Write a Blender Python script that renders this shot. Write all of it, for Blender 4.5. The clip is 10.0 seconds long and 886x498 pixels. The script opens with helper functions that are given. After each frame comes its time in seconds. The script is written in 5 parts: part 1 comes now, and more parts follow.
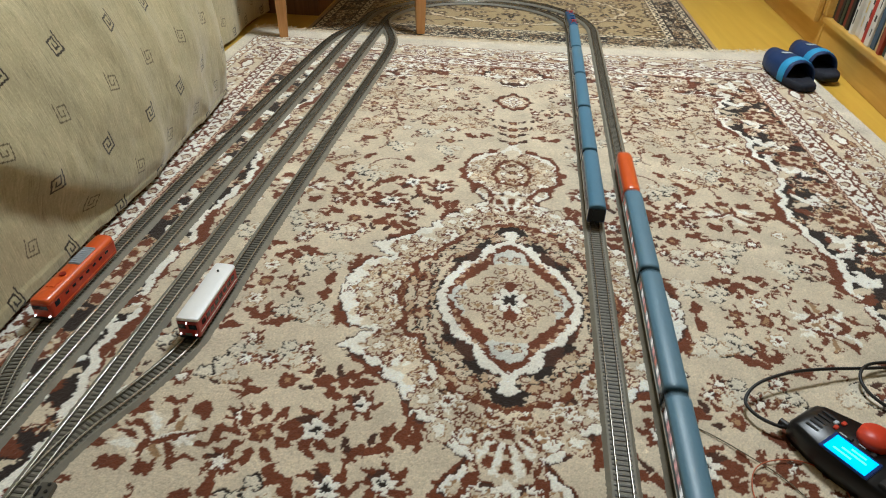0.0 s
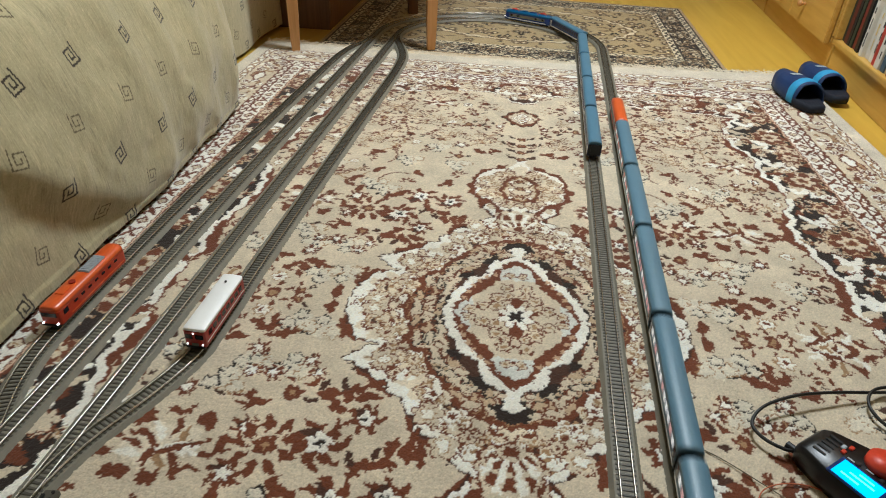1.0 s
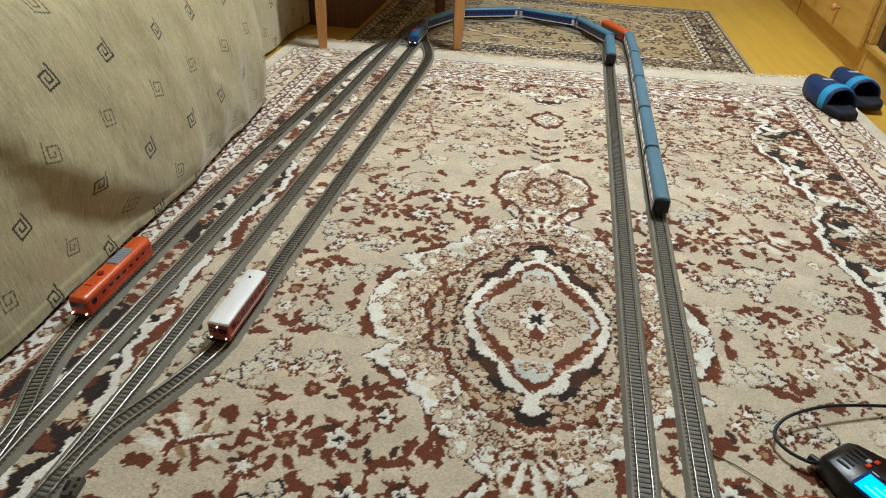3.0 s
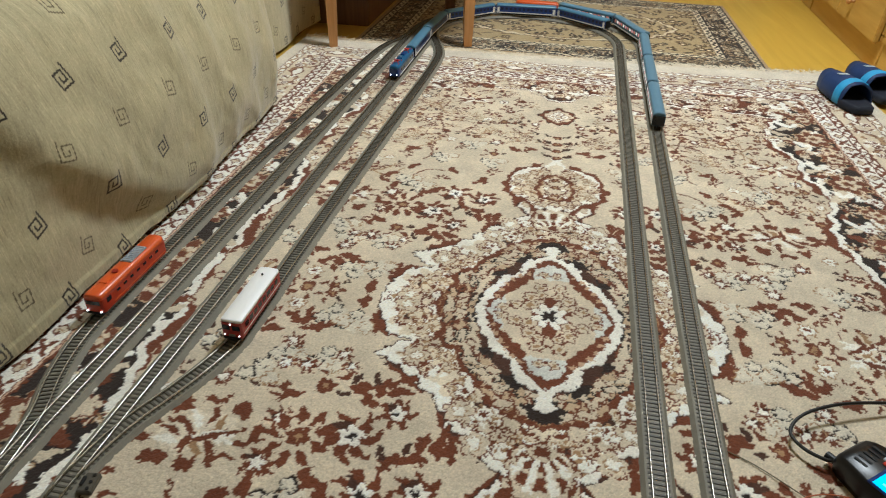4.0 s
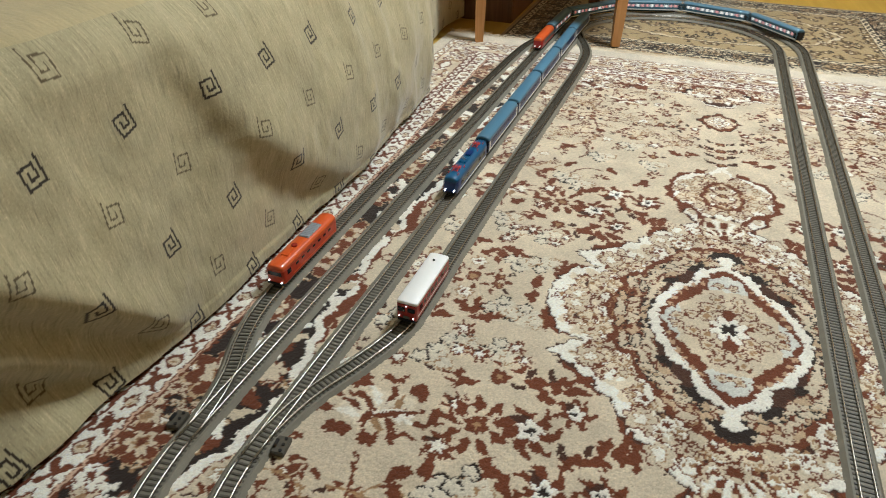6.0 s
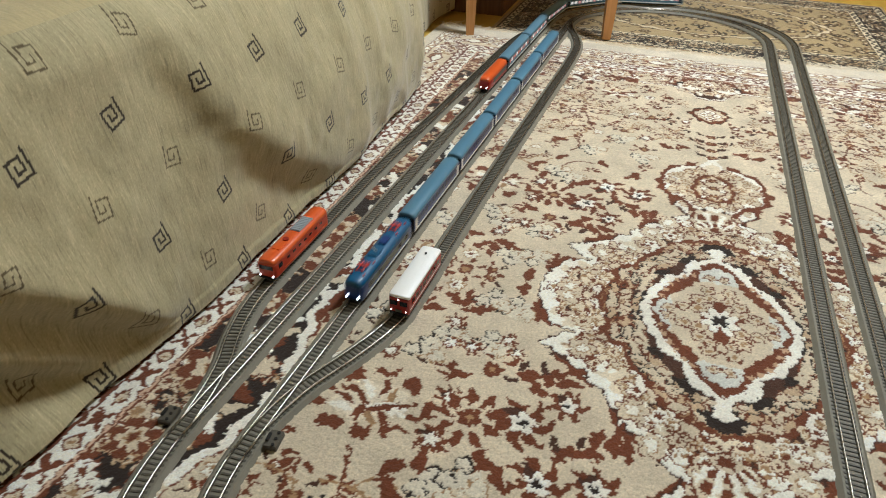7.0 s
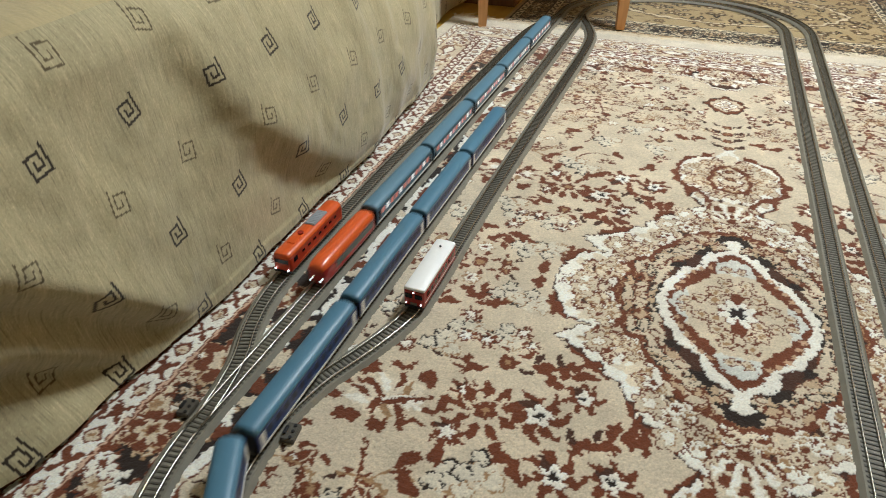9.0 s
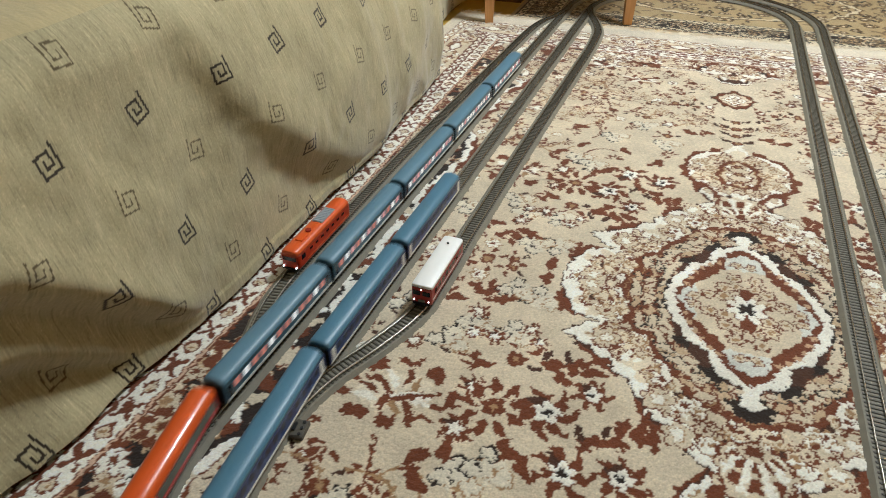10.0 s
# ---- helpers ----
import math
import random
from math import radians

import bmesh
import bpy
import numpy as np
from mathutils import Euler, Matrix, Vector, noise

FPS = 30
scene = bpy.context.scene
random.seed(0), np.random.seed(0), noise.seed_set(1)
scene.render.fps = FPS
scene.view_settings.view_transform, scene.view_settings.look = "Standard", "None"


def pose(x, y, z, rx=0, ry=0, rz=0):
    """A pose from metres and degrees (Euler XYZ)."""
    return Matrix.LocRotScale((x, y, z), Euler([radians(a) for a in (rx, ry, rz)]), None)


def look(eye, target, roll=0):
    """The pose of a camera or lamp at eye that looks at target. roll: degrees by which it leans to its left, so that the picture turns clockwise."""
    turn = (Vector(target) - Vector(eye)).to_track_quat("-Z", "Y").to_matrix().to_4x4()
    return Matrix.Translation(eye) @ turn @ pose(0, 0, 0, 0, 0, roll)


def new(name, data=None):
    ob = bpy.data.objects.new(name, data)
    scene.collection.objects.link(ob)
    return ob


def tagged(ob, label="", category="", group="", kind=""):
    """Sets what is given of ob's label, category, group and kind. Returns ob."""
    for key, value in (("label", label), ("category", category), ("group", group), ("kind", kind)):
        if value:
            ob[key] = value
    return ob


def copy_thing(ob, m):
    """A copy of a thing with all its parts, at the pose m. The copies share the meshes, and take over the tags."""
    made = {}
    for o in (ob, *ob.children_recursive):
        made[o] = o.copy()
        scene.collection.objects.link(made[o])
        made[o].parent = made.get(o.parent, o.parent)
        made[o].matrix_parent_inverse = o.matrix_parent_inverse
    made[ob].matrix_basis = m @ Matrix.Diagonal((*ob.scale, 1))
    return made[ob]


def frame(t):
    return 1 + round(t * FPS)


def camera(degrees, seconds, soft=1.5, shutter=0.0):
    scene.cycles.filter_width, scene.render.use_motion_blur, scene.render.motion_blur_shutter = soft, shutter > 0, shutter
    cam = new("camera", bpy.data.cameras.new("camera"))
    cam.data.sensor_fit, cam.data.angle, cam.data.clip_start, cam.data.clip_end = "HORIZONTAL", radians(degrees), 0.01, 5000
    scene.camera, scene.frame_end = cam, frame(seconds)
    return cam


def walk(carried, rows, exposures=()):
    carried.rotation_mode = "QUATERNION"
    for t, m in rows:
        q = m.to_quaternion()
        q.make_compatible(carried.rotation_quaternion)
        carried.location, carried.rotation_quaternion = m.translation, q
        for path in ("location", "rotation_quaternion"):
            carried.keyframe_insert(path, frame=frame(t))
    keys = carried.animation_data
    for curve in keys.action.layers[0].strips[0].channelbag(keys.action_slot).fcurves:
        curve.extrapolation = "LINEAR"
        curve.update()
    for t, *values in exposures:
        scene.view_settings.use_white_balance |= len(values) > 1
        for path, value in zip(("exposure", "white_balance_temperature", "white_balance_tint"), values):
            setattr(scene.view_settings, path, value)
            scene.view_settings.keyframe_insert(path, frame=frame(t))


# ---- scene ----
cam = camera(69.1, 10.0, 1.0, 0.8)
PATH = [
    (0, (-0.045, -0.822, 0.651), (-0.177, 0.827, -0.474), 1.8),
    (0.5, (-0.047, -0.822, 0.651), (-0.187, 0.838, -0.455), 2.2),
    (1, (-0.047, -0.823, 0.654), (-0.201, 0.847, -0.436), 2.5),
    (1.5, (-0.05, -0.823, 0.653), (-0.223, 0.841, -0.443), 2.5),
    (2, (-0.048, -0.823, 0.655), (-0.24, 0.833, -0.451), 2.7),
    (2.5, (-0.049, -0.824, 0.658), (-0.257, 0.837, -0.437), 2.8),
    (4, (-0.052, -0.824, 0.655), (-0.3, 0.827, -0.446), 1.9),
    (4.5, (-0.076, -0.828, 0.657), (-0.39, 0.801, -0.46), 1.3),
    (5, (-0.132, -0.835, 0.654), (-0.589, 0.772, -0.446), 0.4),
    (5.5, (-0.176, -0.85, 0.634), (-0.697, 0.739, -0.463), 1.2),
    (6.8, (-0.18, -0.848, 0.631), (-0.691, 0.729, -0.487), 1.5),
    (7, (-0.18, -0.849, 0.63), (-0.673, 0.734, -0.488), 1.5),
    (7.5, (-0.184, -0.849, 0.628), (-0.697, 0.721, -0.499), 1.4),
    (8, (-0.184, -0.849, 0.629), (-0.695, 0.719, -0.503), 1.3),
    (8.5, (-0.184, -0.848, 0.629), (-0.71, 0.708, -0.512), 0.5),
    (9, (-0.184, -0.849, 0.629), (-0.709, 0.711, -0.508), 0.5),
    (9.5, (-0.184, -0.849, 0.629), (-0.725, 0.701, -0.513), -0.1),
    (10, (-0.184, -0.849, 0.629), (-0.729, 0.698, -0.516), -0.2),
]
walk(cam, [(t, look(eye, target, roll)) for t, eye, target, roll in PATH], [(0.0, 0.01, 5400, 5), (4.2, 0.04, 5400, 5), (5.6, 0.17, 5400, 5), (10.0, 0.20, 5400, 5)])

# ---- light: one warm ceiling lamp in a closed room at night ----
world = bpy.data.worlds.new("night")
scene.world = world
world.use_nodes = True
world.node_tree.nodes["Background"].inputs[0].default_value = (1.0, 0.85, 0.65, 1)
world.node_tree.nodes["Background"].inputs[1].default_value = 0.005
bulb = bpy.data.lights.new("ceiling_lamp_light", "POINT")
bulb.energy, bulb.color, bulb.shadow_soft_size = 152.0, (1.0, 0.96, 0.88), 0.18
bulb_ob = new("ceiling_lamp_light", bulb)
LAMP = (0.25, 1.15, 2.12)
bulb_ob.location = LAMP


# ---- materials ----
def srgb(r, g, b):
    return tuple(((c / 255) / 12.92 if c <= 10 else ((c / 255 + 0.055) / 1.055) ** 2.4) for c in (r, g, b))


def material(name, colour, rough=0.5, metal=0.0, vary=0.12, scale=30.0, bump=0.15, fine=400.0, emit=None, strength=0.0, coat=0.0):
    """A surface with stains at one scale and grain with relief at another."""
    m = bpy.data.materials.new(name)
    m.use_nodes = True
    n, l = m.node_tree.nodes, m.node_tree.links
    b = n["Principled BSDF"]
    b.inputs["Roughness"].default_value, b.inputs["Metallic"].default_value = rough, metal
    b.inputs["Coat Weight"].default_value = coat
    if emit:
        b.inputs["Emission Color"].default_value = (*emit, 1)
        b.inputs["Emission Strength"].default_value = strength
    co = n.new("ShaderNodeTexCoord")
    big, small = n.new("ShaderNodeTexNoise"), n.new("ShaderNodeTexNoise")
    big.inputs["Scale"].default_value, small.inputs["Scale"].default_value = scale, fine
    big.inputs["Detail"].default_value, small.inputs["Detail"].default_value = 4, 3
    for tex in (big, small):
        l.new(co.outputs["Object"], tex.inputs["Vector"])
    add = n.new("ShaderNodeMath")
    add.operation = "ADD"
    l.new(big.outputs["Fac"], add.inputs[0])
    l.new(small.outputs["Fac"], add.inputs[1])
    ramp = n.new("ShaderNodeMapRange")
    ramp.inputs["From Min"].default_value, ramp.inputs["From Max"].default_value = 0.5, 1.5
    ramp.inputs["To Min"].default_value, ramp.inputs["To Max"].default_value = 1 - vary, 1 + vary
    l.new(add.outputs[0], ramp.inputs["Value"])
    mul = n.new("ShaderNodeMix")
    mul.data_type, mul.blend_type = "RGBA", "MULTIPLY"
    mul.inputs["Factor"].default_value = 1
    mul.inputs["A"].default_value = (*colour, 1)
    l.new(ramp.outputs[0], mul.inputs["B"])
    l.new(mul.outputs["Result"], b.inputs["Base Color"])
    if bump:
        bp = n.new("ShaderNodeBump")
        bp.inputs["Strength"].default_value, bp.inputs["Distance"].default_value = bump, 0.001
        l.new(small.outputs["Fac"], bp.inputs["Height"])
        l.new(bp.outputs[0], b.inputs["Normal"])
    return m


def wood(name, light, dark, rough=0.4, scale=6.0, axis=2):
    m = bpy.data.materials.new(name)
    m.use_nodes = True
    n, l = m.node_tree.nodes, m.node_tree.links
    b = n["Principled BSDF"]
    b.inputs["Roughness"].default_value = rough
    co, mp = n.new("ShaderNodeTexCoord"), n.new("ShaderNodeMapping")
    stretch = [12.0, 12.0, 12.0]
    stretch[axis] = 0.8
    mp.inputs["Scale"].default_value = stretch
    tex = n.new("ShaderNodeTexNoise")
    tex.inputs["Scale"].default_value, tex.inputs["Detail"].default_value, tex.inputs["Distortion"].default_value = scale, 6, 0.6
    l.new(co.outputs["Object"], mp.inputs["Vector"])
    l.new(mp.outputs[0], tex.inputs["Vector"])
    cr = n.new("ShaderNodeValToRGB")
    cr.color_ramp.elements[0].position, cr.color_ramp.elements[1].position = 0.3, 0.7
    cr.color_ramp.elements[0].color, cr.color_ramp.elements[1].color = (*dark, 1), (*light, 1)
    l.new(tex.outputs["Fac"], cr.inputs["Fac"])
    l.new(cr.outputs[0], b.inputs["Base Color"])
    bp = n.new("ShaderNodeBump")
    bp.inputs["Strength"].default_value, bp.inputs["Distance"].default_value = 0.12, 0.001
    l.new(tex.outputs["Fac"], bp.inputs["Height"])
    l.new(bp.outputs[0], b.inputs["Normal"])
    return m


def woven(name, attribute, rough=0.95, tuft=420.0, vary=0.22, relief=0.7, fuzz=0.25):
    """A pile or cloth whose colour is woven in, knot by knot, with its own tufts and worn places."""
    m = bpy.data.materials.new(name)
    m.use_nodes = True
    n, l = m.node_tree.nodes, m.node_tree.links
    b = n["Principled BSDF"]
    b.inputs["Roughness"].default_value = rough
    b.inputs["Specular IOR Level"].default_value = 0.15
    b.inputs["Sheen Weight"].default_value, b.inputs["Sheen Roughness"].default_value = fuzz, 0.5
    at = n.new("ShaderNodeAttribute")
    at.attribute_name = attribute
    co = n.new("ShaderNodeTexCoord")
    knot, wear = n.new("ShaderNodeTexNoise"), n.new("ShaderNodeTexNoise")
    knot.inputs["Scale"].default_value, knot.inputs["Detail"].default_value = tuft, 4
    wear.inputs["Scale"].default_value, wear.inputs["Detail"].default_value = 9.0, 5
    add = n.new("ShaderNodeMath")
    add.operation = "ADD"
    for tex, k in ((knot, 0), (wear, 1)):
        l.new(co.outputs["Object"], tex.inputs["Vector"])
        l.new(tex.outputs["Fac"], add.inputs[k])
    ramp = n.new("ShaderNodeMapRange")
    ramp.inputs["From Min"].default_value, ramp.inputs["From Max"].default_value = 0.55, 1.45
    ramp.inputs["To Min"].default_value, ramp.inputs["To Max"].default_value = 1 - vary, 1 + vary
    l.new(add.outputs[0], ramp.inputs["Value"])
    mul = n.new("ShaderNodeMix")
    mul.data_type, mul.blend_type = "RGBA", "MULTIPLY"
    mul.inputs["Factor"].default_value = 1
    l.new(at.outputs["Color"], mul.inputs["A"])
    l.new(ramp.outputs[0], mul.inputs["B"])
    l.new(mul.outputs["Result"], b.inputs["Base Color"])
    bp = n.new("ShaderNodeBump")
    bp.inputs["Strength"].default_value, bp.inputs["Distance"].default_value = relief, 0.0015
    l.new(knot.outputs["Fac"], bp.inputs["Height"])
    l.new(bp.outputs[0], b.inputs["Normal"])
    return m


CARPET = woven("carpet_pile", "weave")
RUG = woven("rug_pile", "weave", tuft=500.0)
COVER = woven("cover_cloth", "weave", rough=0.8, tuft=260.0, vary=0.10, relief=0.35, fuzz=0.3)
FRINGE = material("cotton_fringe", srgb(226, 214, 190), 0.95, vary=0.15, fine=900)
FLOOR = wood("yellow_linoleum", srgb(216, 180, 74), srgb(202, 162, 58), 0.33, 2.0, 1)
WALLP = material("wallpaper", srgb(138, 124, 94), 0.9, vary=0.05)
CEIL = material("ceiling_paint", srgb(178, 172, 157), 0.9, vary=0.03)
YWOOD = wood("honey_furniture_board", srgb(214, 174, 86), srgb(198, 152, 66), 0.38, 4.0, 1)
LEGWOOD = wood("beech_leg", srgb(198, 148, 90), srgb(178, 126, 70), 0.42, 8.0)
DARKWOOD = wood("dark_furniture_board", srgb(124, 86, 52), srgb(96, 62, 36), 0.5, 5.0)
BALLAST = material("grey_ballast_plastic", srgb(126, 121, 106), 0.6, vary=0.2, scale=60, fine=1500, bump=0.5)
SLEEPER = material("dark_sleeper_plastic", srgb(84, 79, 68), 0.55, vary=0.15, fine=900)
RAIL = material("nickel_silver_rail", (0.56, 0.53, 0.47), 0.27, 1.0, vary=0.08, scale=80, bump=0.03)
BLUEROOF = material("grey_blue_roof", srgb(96, 130, 150), 0.42, vary=0.06, scale=20, bump=0.02)
STEELROOF = material("steel_blue_roof", srgb(84, 125, 150), 0.40, vary=0.06, scale=20, bump=0.02)
NAVY = material("dark_blue_body", srgb(20, 54, 116), 0.32, vary=0.06, bump=0.02, coat=0.3)
LOCOBLUE = material("bright_blue_loco", srgb(8, 86, 130), 0.42, vary=0.06, bump=0.02, coat=0.3)
TEAL = material("petrol_blue_body", srgb(70, 104, 122), 0.38, vary=0.06, bump=0.02)
CREAMLINE = material("white_stripe", srgb(222, 222, 214), 0.4, vary=0.04, bump=0.0)
GREYSIDE = material("grey_band", srgb(104, 106, 96), 0.45, vary=0.08, bump=0.02)
BLACK = material("black_plastic", srgb(20, 20, 21), 0.5, vary=0.15, bump=0.05)
PANE = material("dark_window", srgb(22, 26, 34), 0.12, vary=0.1, bump=0.0)
NAVYPANE = material("dark_blue_window", srgb(12, 26, 58), 0.35, vary=0.1, bump=0.0)
WHITEPANE = material("lit_pale_window", srgb(214, 210, 200), 0.2, vary=0.1, bump=0.0, emit=(1.0, 0.92, 0.82), strength=0.55)
PINKPANE = material("lit_rosy_window", srgb(190, 130, 124), 0.25, vary=0.2, bump=0.0, emit=(1.0, 0.52, 0.46), strength=0.40)
REDPANE = material("lit_red_curtained_window", srgb(190, 110, 96), 0.25, vary=0.2, bump=0.0, emit=(1.0, 0.40, 0.28), strength=0.27)
ORANGESIDE = material("orange_red_side", srgb(188, 60, 28), 0.32, vary=0.06, bump=0.02, coat=0.3)
ORANGE = material("orange_body", srgb(218, 92, 32), 0.3, vary=0.05, bump=0.02, coat=0.3)
REDSIDE = material("red_lower_body", srgb(170, 34, 26), 0.3, vary=0.06, bump=0.02, coat=0.3)
BRICKRED = material("wine_red_body", srgb(150, 42, 30), 0.35, vary=0.08, bump=0.02)
WHITEROOF = material("white_roof", srgb(253, 253, 251), 0.4, vary=0.03, bump=0.02)
SILVER = material("silver_roof_grille", srgb(164, 170, 176), 0.35, 0.0, vary=0.15, fine=1200, bump=0.3)
PANTO = material("red_pantograph", srgb(206, 62, 52), 0.4, vary=0.08)
HEADLIGHT = material("lit_headlamp", (1, 1, 1), 0.3, vary=0.0, bump=0.0, emit=(1.0, 0.96, 0.88), strength=3.5)
SCREEN = material("blue_lit_display", (0.02, 0.3, 0.8), 0.2, vary=0.05, bump=0.0, emit=(0.04, 0.58, 0.92), strength=1.15)
SCREENTEXT = material("pale_display_writing", (0.3, 0.7, 1), 0.2, vary=0.0, bump=0.0, emit=(0.10, 0.68, 0.95), strength=1.15)
KNOB = material("orange_red_knob", srgb(214, 66, 36), 0.4, vary=0.05)
HANDSET = material("black_handset", srgb(11, 12, 17), 0.34, vary=0.12, bump=0.05)
CABLE = material("black_cable", srgb(24, 22, 20), 0.5, vary=0.1)
COPPER = material("orange_wire", srgb(190, 100, 60), 0.5, vary=0.1)
GREYWIRE = material("olive_wire", srgb(110, 100, 74), 0.5, vary=0.1)
FOAM = material("navy_foam_sole", srgb(14, 19, 34), 0.75, vary=0.15, fine=700, bump=0.3)
STRAPBLUE = material("blue_strap", srgb(22, 50, 96), 0.6, vary=0.12, fine=900, bump=0.3)
STRAPLIGHT = material("light_blue_stripe", srgb(64, 156, 206), 0.6, vary=0.08, fine=900, bump=0.2)
LABELW = material("pale_label", srgb(190, 200, 205), 0.5, vary=0.1)
LAMPGLASS = material("lit_lamp_glass", (1, 0.95, 0.85), 0.4, vary=0.0, bump=0.0, emit=(1.0, 0.86, 0.62), strength=6.0)


# ---- mesh helpers ----
def part(name, bm, mat, parent=None, label="", smooth=False):
    me = bpy.data.meshes.new(name)
    bm.normal_update()
    bm.to_mesh(me)
    bm.free()
    me.materials.append(mat)
    if smooth:
        me.polygons.foreach_set("use_smooth", [True] * len(me.polygons))
    ob = new(name, me)
    if parent:
        ob.parent = parent
    if label:
        ob["label"] = label
    return ob


def thing(name, label, category, group="", kind="", m=None):
    ob = tagged(new(name), label, category, group, kind)
    ob.matrix_basis = m or Matrix()
    return ob


def box(bm, x0, x1, y0, y1, z0, z1, bevel=0.0, m=None):
    made = bmesh.ops.create_cube(bm, size=1.0)["verts"]
    t = Matrix.Translation(((x0 + x1) / 2, (y0 + y1) / 2, (z0 + z1) / 2)) @ Matrix.Diagonal((x1 - x0, y1 - y0, z1 - z0, 1))
    bmesh.ops.transform(bm, matrix=(m @ t) if m else t, verts=made)
    if bevel:
        edges = list({e for v in made for e in v.link_edges})
        bmesh.ops.bevel(bm, geom=edges, offset=bevel, segments=2, affect="EDGES")
    return bm


def boxed(*a, **k):
    return box(bmesh.new(), *a, **k)


def rod(bm, p, q, r, n=8, r2=None):
    p, q = Vector(p), Vector(q)
    d = q - p
    made = bmesh.ops.create_cone(bm, cap_ends=True, segments=n, radius1=r, radius2=r if r2 is None else r2, depth=d.length)["verts"]
    bmesh.ops.transform(bm, matrix=Matrix.Translation((p + q) / 2) @ d.to_track_quat("Z", "Y").to_matrix().to_4x4(), verts=made)
    return bm


def ball(bm, c, r, sx=1, sy=1, sz=1, u=12, v=8):
    made = bmesh.ops.create_uvsphere(bm, u_segments=u, v_segments=v, radius=r)["verts"]
    bmesh.ops.transform(bm, matrix=Matrix.Translation(c) @ Matrix.Diagonal((sx, sy, sz, 1)), verts=made)
    return bm


def loft(rings, closed=True, caps=True):
    """A skin over rings of points, ring by ring."""
    bm = bmesh.new()
    rows = [[bm.verts.new(p) for p in ring] for ring in rings]
    n = len(rows[0])
    for a, b in zip(rows, rows[1:]):
        for i in range(n if closed else n - 1):
            bm.faces.new((a[i], a[(i + 1) % n], b[(i + 1) % n], b[i]))
    if caps and closed:
        bm.faces.new(rows[0])
        bm.faces.new(rows[-1][::-1])
    bmesh.ops.recalc_face_normals(bm, faces=bm.faces)
    return bm


def tube(points, r, n=8, steps=10):
    """A round cable along a smooth line through points."""
    p = [Vector(a) for a in points]
    p = [2 * p[0] - p[1]] + p + [2 * p[-1] - p[-2]]
    line = []
    for i in range(1, len(p) - 2):
        for k in range(steps):
            t = k / steps
            a, b, c, d = p[i - 1:i + 3]
            line.append(0.5 * ((2 * b) + (c - a) * t + (2 * a - 5 * b + 4 * c - d) * t * t + (3 * b - a - 3 * c + d) * t ** 3))
    line.append(p[-2])
    rings = []
    for i, c in enumerate(line):
        d = (line[min(i + 1, len(line) - 1)] - line[max(i - 1, 0)]).normalized()
        side = d.cross(Vector((0, 0, 1))).normalized()
        up = side.cross(d)
        rings.append([c + r * (math.cos(2 * math.pi * k / n) * side + math.sin(2 * math.pi * k / n) * up) for k in range(n)])
    return loft(rings)


def sheet(name, X, Y, Z, colour, mat, parent=None, smooth=False):
    """A fine sheet of knots: grids of places, and their woven colours."""
    rows, cols = X.shape
    me = bpy.data.meshes.new(name)
    idx = np.arange(rows * cols).reshape(rows, cols)
    quads = np.stack((idx[:-1, :-1], idx[:-1, 1:], idx[1:, 1:], idx[1:, :-1]), -1).reshape(-1, 4)
    me.vertices.add(rows * cols)
    me.vertices.foreach_set("co", np.stack((X, Y, Z), -1).astype(np.float32).ravel())
    me.loops.add(len(quads) * 4)
    me.loops.foreach_set("vertex_index", quads.ravel().astype(np.int32))
    me.polygons.add(len(quads))
    me.polygons.foreach_set("loop_start", np.arange(0, len(quads) * 4, 4, dtype=np.int32))
    if smooth:
        me.polygons.foreach_set("use_smooth", np.ones(len(quads), dtype=bool))
    me.update(calc_edges=True)
    layer = me.color_attributes.new("weave", "FLOAT_COLOR", "POINT")
    layer.data.foreach_set("color", np.concatenate((colour, np.ones(colour.shape[:2] + (1,))), -1).astype(np.float32).ravel())
    me.materials.append(mat)
    ob = new(name, me)
    if parent:
        ob.parent = parent
    return ob


# ---- room shell ----
FZ = -0.010
X0, X1, Y0, Y1, ROOF = -1.95, 1.62, -2.3, 3.5, 2.5
tagged(part("floor", boxed(X0 - 0.2, X1 + 0.2, Y0 - 0.2, Y1 + 0.2, FZ - 0.1, FZ), FLOOR), "glossy yellow linoleum floor of a living room", "floor", kind="structure")
for nm, b in (("wall_west", (X0 - 0.2, X0, Y0, Y1)), ("wall_east", (X1, X1 + 0.2, Y0, Y1)), ("wall_south", (X0 - 0.2, X1 + 0.2, Y0 - 0.2, Y0)), ("wall_north", (X0 - 0.2, X1 + 0.2, Y1, Y1 + 0.2))):
    tagged(part(nm, boxed(*b, FZ, ROOF), WALLP), "plain wall with pale beige wallpaper", "wall", kind="structure")
tagged(part("ceiling", boxed(X0 - 0.2, X1 + 0.2, Y0 - 0.2, Y1 + 0.2, ROOF, ROOF + 0.1), CEIL), "white painted ceiling", "ceiling", kind="structure")


# ---- woven patterns ----
BEIGE, BROWN, DARK, WHITE, TAN, PALE, UMBER = (np.array(srgb(*c)) for c in (
    (210, 196, 170), (108, 60, 37), (46, 37, 32), (240, 235, 221), (160, 128, 92), (214, 214, 204), (74, 49, 37)))


